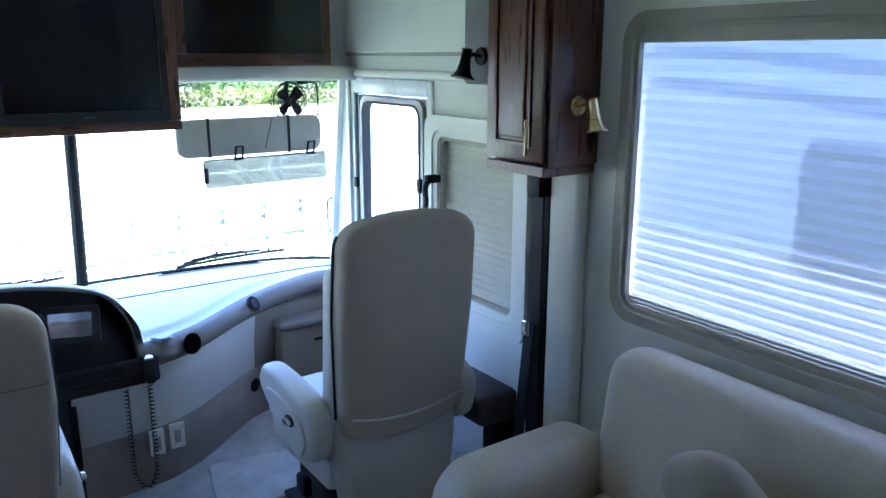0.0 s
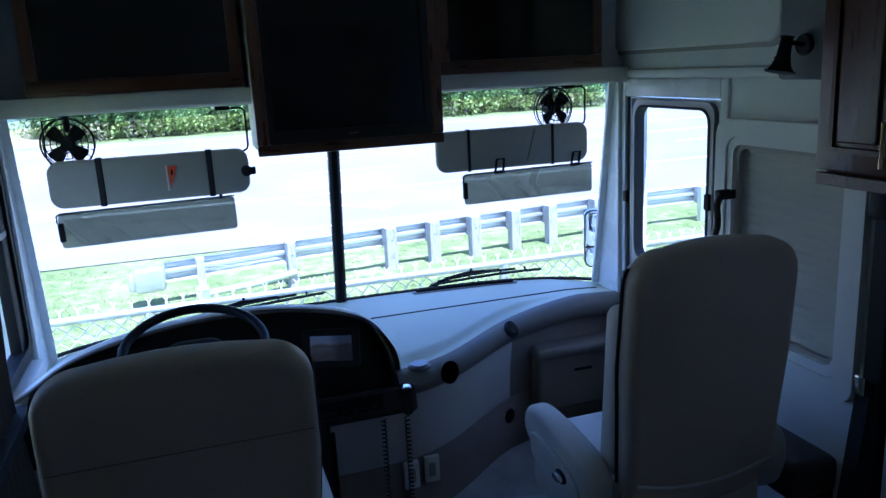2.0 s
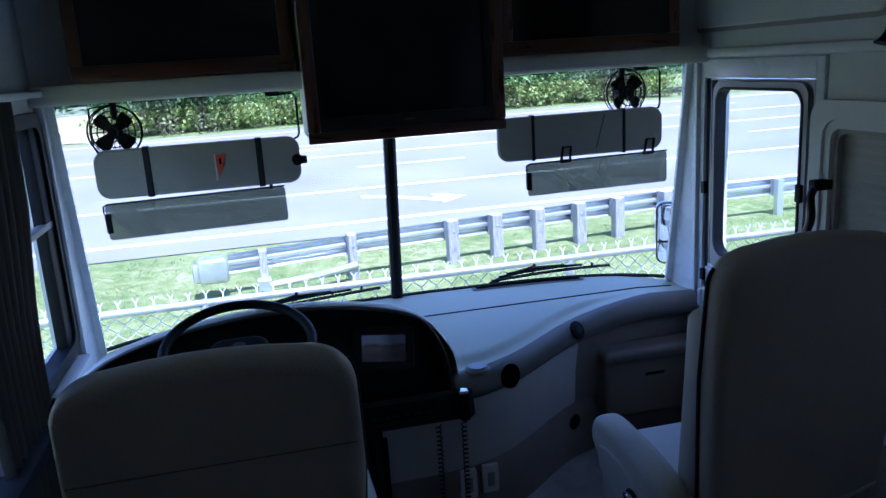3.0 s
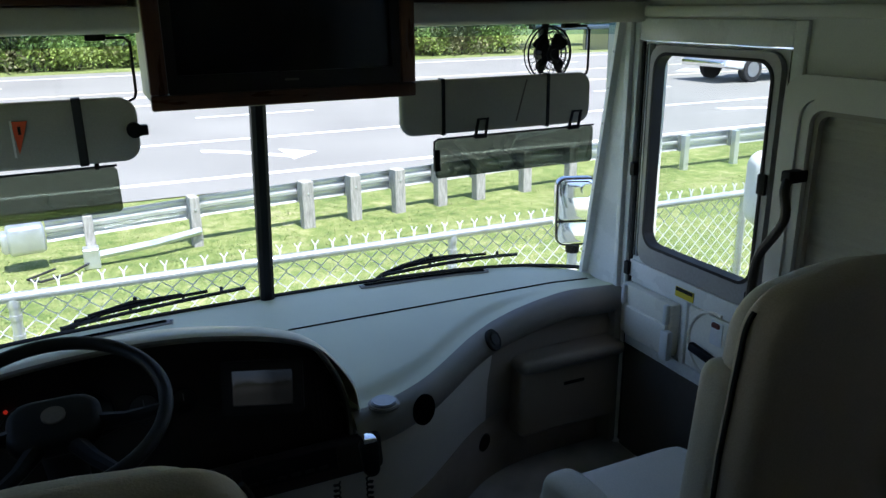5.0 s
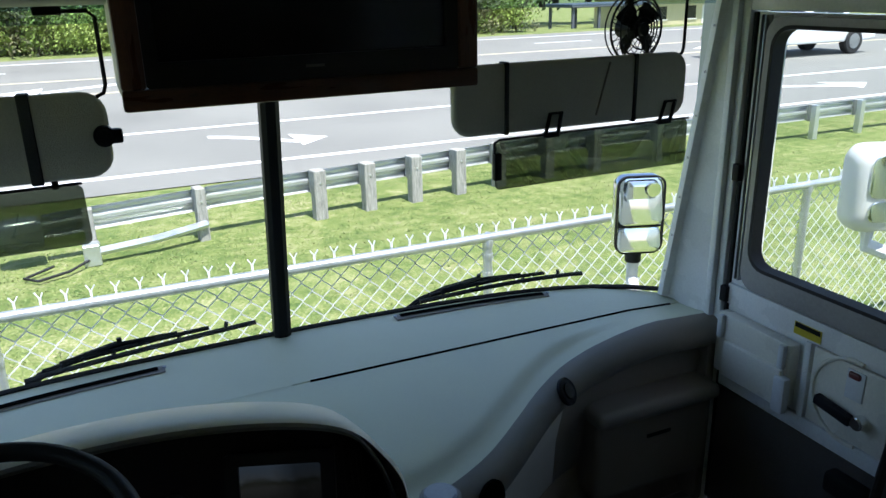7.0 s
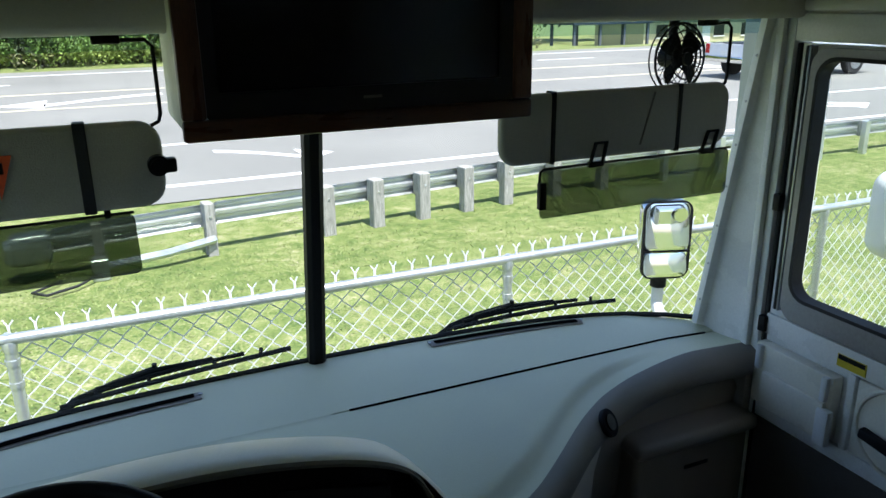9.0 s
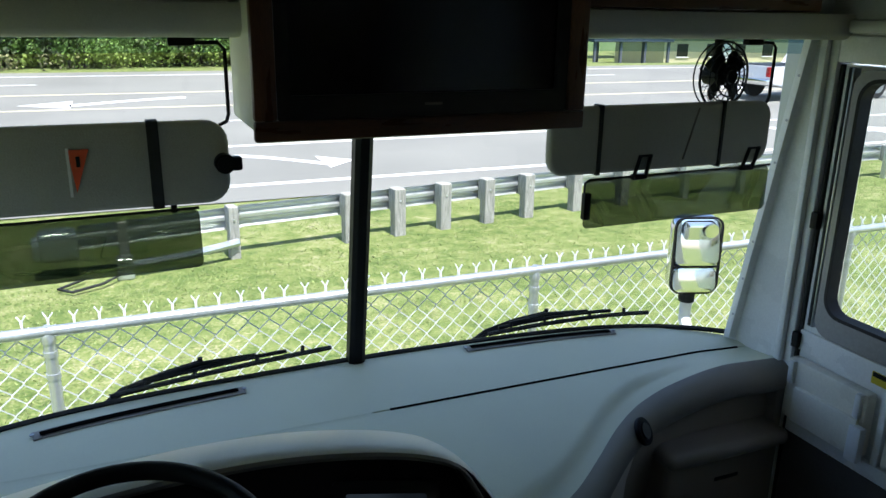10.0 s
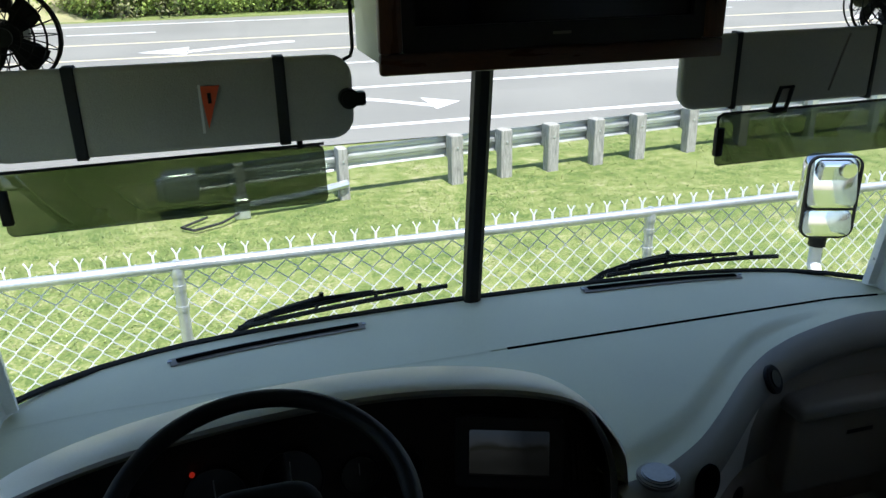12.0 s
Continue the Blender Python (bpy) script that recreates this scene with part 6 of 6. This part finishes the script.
# ---- woods ----
def tree_kind(seed, h, spread, leaf, low, shrub=""):
    """Trunk, limbs and a crown of leaf clumps; returned as a thing at the origin."""
    rnd = random.Random(seed)
    if shrub:
        t = thing("shrub", shrub, "shrub", (0, 0, -60), "roadside shrubs")
    else:
        t = thing("tree", "broadleaf tree in fresh green leaf at the road edge", "tree", (0, 0, -60), "roadside trees")
    trunk = tube([(0, 0, 0), (0.1 * h / 8, 0, h * 0.3), (0, 0.1, h * 0.6), (0.05, 0, h * 0.9)], [0.03 * h, 0.022 * h, 0.014 * h, 0.004 * h], 8)
    tips = []
    for i in range(11):
        a = rnd.uniform(0, 6.28)
        z0 = h * rnd.uniform(0.18, 0.75)
        ln = spread * rnd.uniform(0.5, 1.0) * (1.1 - 0.5 * z0 / h)
        end = Vector((ln * math.cos(a), ln * math.sin(a), z0 + ln * rnd.uniform(0.25, 0.8)))
        tube([(0, 0, z0), end * 0.5 + Vector((0, 0, z0 * 0.5)), end], [0.010 * h, 0.006 * h, 0.002 * h], 5, bm=trunk)
        tips.append(end)
        tips.append(end * 0.6 + Vector((0, 0, z0 * 0.4)))
    part("trunk", trunk, BARK, t)
    vs, fs = [], []
    clumps = tips + [Vector((rnd.gauss(0, spread * 0.4), rnd.gauss(0, spread * 0.4), h * rnd.uniform(low, 1.0))) for _ in range(34)]
    for c in clumps:
        cr = spread * rnd.uniform(0.20, 0.42)
        for _ in range(46):
            d = Vector((rnd.gauss(0, 1), rnd.gauss(0, 1), rnd.gauss(0, 0.8)))
            d = d.normalized() * cr * rnd.uniform(0.55, 1.05)
            p = c + d
            u = Vector((rnd.gauss(0, 1), rnd.gauss(0, 1), rnd.gauss(0, 1))).normalized()
            v = u.orthogonal().normalized()
            w = u.cross(v)
            s = rnd.uniform(0.09, 0.22) * (max(h, 5.5) / 8)
            k = len(vs)
            vs += [p - v * s, p + w * s * 0.55, p + v * s, p - w * s * 0.55]
            fs.append((k, k + 1, k + 2, k + 3))
    me = bpy.data.meshes.new("crown")
    me.from_pydata([tuple(v) for v in vs], [], fs)
    me.materials.append(leaf)
    ob = new("crown", me)
    ob.parent = t
    return t


KINDS = [tree_kind(1, 7.5, 2.6, LEAFM, 0.04), tree_kind(2, 9.5, 3.0, LEAFD, 0.06), tree_kind(3, 3.2, 2.4, LEAFM, 0.0, "bright green leafy shrub on the far road verge"), tree_kind(4, 11.0, 3.4, LEAFD, 0.15),
         tree_kind(5, 2.8, 2.1, LEAFO, 0.0, "olive brown scrub on the far road verge")]
rnd = random.Random(11)
spots = []
for i in range(46):
    x = -26 + 1.30 * i + rnd.uniform(-0.5, 0.5)
    if 21.5 < x < 60:
        continue
    if x < -7:
        spots.append((x, 46 + rnd.uniform(0, 3), rnd.choice((1, 3)), rnd.uniform(0.9, 1.25)))
    else:
        spots.append((x, 38.5 + rnd.uniform(0, 1.5), rnd.choice((0, 2, 0)), rnd.uniform(0.75, 1.05)))
        if i % 2:
            spots.append((x + 0.6, 43 + rnd.uniform(0, 3), rnd.choice((1, 3)), rnd.uniform(0.9, 1.2)))
for i in range(16):
    spots.append((20 + 3.4 * i + rnd.uniform(-1, 1), 72 + rnd.uniform(0, 8), rnd.choice((1, 3)), rnd.uniform(1.1, 1.5)))
for i in range(10):
    spots.append((-60 + 3.4 * i + rnd.uniform(-1, 1), 50 + rnd.uniform(0, 8), rnd.choice((1, 3)), rnd.uniform(1.1, 1.4)))
for i in range(30):
    spots.append((-6.4 + 0.98 * i + rnd.uniform(-0.4, 0.4), 37.2 + rnd.uniform(0, 1.3), rnd.choice((2, 2, 4)), rnd.uniform(0.45, 0.95)))
first = [False] * 5
for x, y, k, s in spots:
    m = Matrix.Translation((x, y, GZ - 0.03)) @ Matrix.Rotation(rnd.uniform(0, 6.28), 4, "Z") @ Matrix.Diagonal((s, s, s, 1))
    if not first[k]:
        first[k] = True
        KINDS[k].matrix_basis = m
    else:
        ob = copy_thing(KINDS[k], Matrix())
        ob.matrix_basis = m


def grass_bank():
    """Rough dry grass rising beyond the road, left of the shrubs."""
    rings = []
    for j in range(15):
        k = j / 14
        rings.append([Vector((x, 35.6 + 9.5 * k, GZ - 0.02 + (1.5 * k + 0.10 * noise.noise((x * 0.5, 9 * k, 2.0))) * min(1.0, max(0.0, (-6.4 - x) / 1.6)))) for x in (-6.4 - 0.9 * i for i in range(60))])
    tagged(part("grass_bank_ground", loft(rings, False), STRAW, smooth=60), "straw coloured rough grass bank beyond the road", "grass bank", kind="structure")


grass_bank()


def far_house():
    h = thing("house", "pale yellow low building with a dark roof across the road", "house")
    x0, x1, y0, y1, GZ = 48.6, 70.0, 60.0, 68.0, -3.0
    part("wall", box(x0, x1, y0, y1, GZ - 0.2, GZ + 3.0), SIDING, h, smooth=0)
    part("roof", loft([[Vector((x, y0 - 0.8, GZ + 2.9)), Vector((x, (y0 + y1) / 2, GZ + 5.0)), Vector((x, y1 + 0.8, GZ + 2.9))] for x in (x0 - 0.8, x1 + 0.8)]), ROOFM, h, smooth=0)
    for i in range(5):
        xx = x0 + 1.5 + 3.6 * i
        w = part("window", box(xx, xx + 1.3, y0 - 0.05, y0 + 0.02, GZ + 1.0, GZ + 2.2), CARGLASS, h, smooth=0)
        part("sill", box(xx - 0.1, xx + 1.4, y0 - 0.10, y0 - 0.051, GZ + 0.9, GZ + 1.0), PAPER, w, smooth=0)
    part("door", box(x0 + 7.2, x0 + 8.2, y0 - 0.05, y0 + 0.02, GZ + 0.0, GZ + 2.2), PAPER, h, smooth=0)
    GZ = -2.9
    s = thing("pavilion", "open shelter with a dark flat roof on posts", "shelter")
    part("roof", box(35.3, 43.2, 52.0, 56.0, GZ + 2.55, GZ + 2.85, 0.05, 1), ROOFM, s, smooth=0)
    for x in (35.6, 38.1, 40.5, 42.9):
        for y in (52.3, 55.7):
            part("post", box(x - 0.1, x + 0.1, y - 0.1, y + 0.1, GZ - 0.05, GZ + 2.6), ROOFM, s, smooth=0)


far_house()


def pickup(at, turn, size):
    p = thing("pickup_truck", "white pickup truck with an open bed on the road", "pickup truck", at, turn=turn)
    p.scale = (size, size, size)
    prof = [(-2.75, 0.50), (-2.75, 1.02), (-0.55, 1.02), (-0.50, 1.06), (-0.15, 1.68), (0.05, 1.74), (0.75, 1.74), (0.95, 1.68), (1.50, 1.12), (2.45, 1.02), (2.65, 0.92), (2.70, 0.45), (2.1, 0.38), (-2.0, 0.38)]
    part("body", turned(pillow(prof, 1.86, 0.06), Matrix.Identity(4)), CARWHITE, p)
    part("bed_floor", box(-2.65, -0.62, -0.80, 0.80, 1.022, 1.03), BLACK, p, "dark bed opening")
    for s in (-1, 1):
        for x0, x1 in ((-0.12, 0.32), (0.37, 1.08)):
            rake = 0.10 if x1 < 0.5 else -0.34
            ring = [(x0 - (rake if x1 < 0.5 else 0), 1.16), (x1 + (0 if x1 < 0.5 else 0.10), 1.16), (x1 + (0 if x1 < 0.5 else rake), 1.60), (x0, 1.60)]
            part("side_window", loft([[Vector((x, y, z)) for x, z in ring] for y in (s * 0.905, s * 0.936)]), CARGLASS, p, "dark cab window", smooth=0)
        part("door_handle", box(0.42, 0.60, s * 0.925, s * 0.95, 1.00, 1.03, 0.008, 1), CHROME, p)
        for x in (-1.65, 1.70):
            w = part("wheel", turned(disc(0.39, 0.26, 24, None, 0.03), Matrix.Translation((x, s * 0.83, 0.39)) @ Matrix.Rotation(radians(90), 4, "X")), TYRE, p)
            part("rim", turned(disc(0.23, 0.02, 20, None, 0.004), Matrix.Translation((x, s * 0.965, 0.39)) @ Matrix.Rotation(radians(90), 4, "X")), STEEL, w)
        part("tail_lamp", box(-2.775, -2.70, s * 0.80 - 0.08, s * 0.80 + 0.08, 0.72, 1.0, 0.01, 1), REDLENS, p, "red tail lamp")
    part("rear_window", turned(box(-0.02, 0.02, -0.75, 0.75, -0.2, 0.2), Matrix.Translation((-0.36, 0, 1.38)) @ Matrix.Rotation(radians(-30), 4, "Y").inverted()), CARGLASS, p)
    part("rear_bumper", box(-2.86, -2.70, -0.88, 0.88, 0.48, 0.66, 0.03, 2), CHROME, p)
    part("number_plate", box(-2.782, -2.765, -0.2, 0.2, 0.68, 0.80), PAPER, p)


pickup((22.0, 18.2, GZ), 0, 1.1)
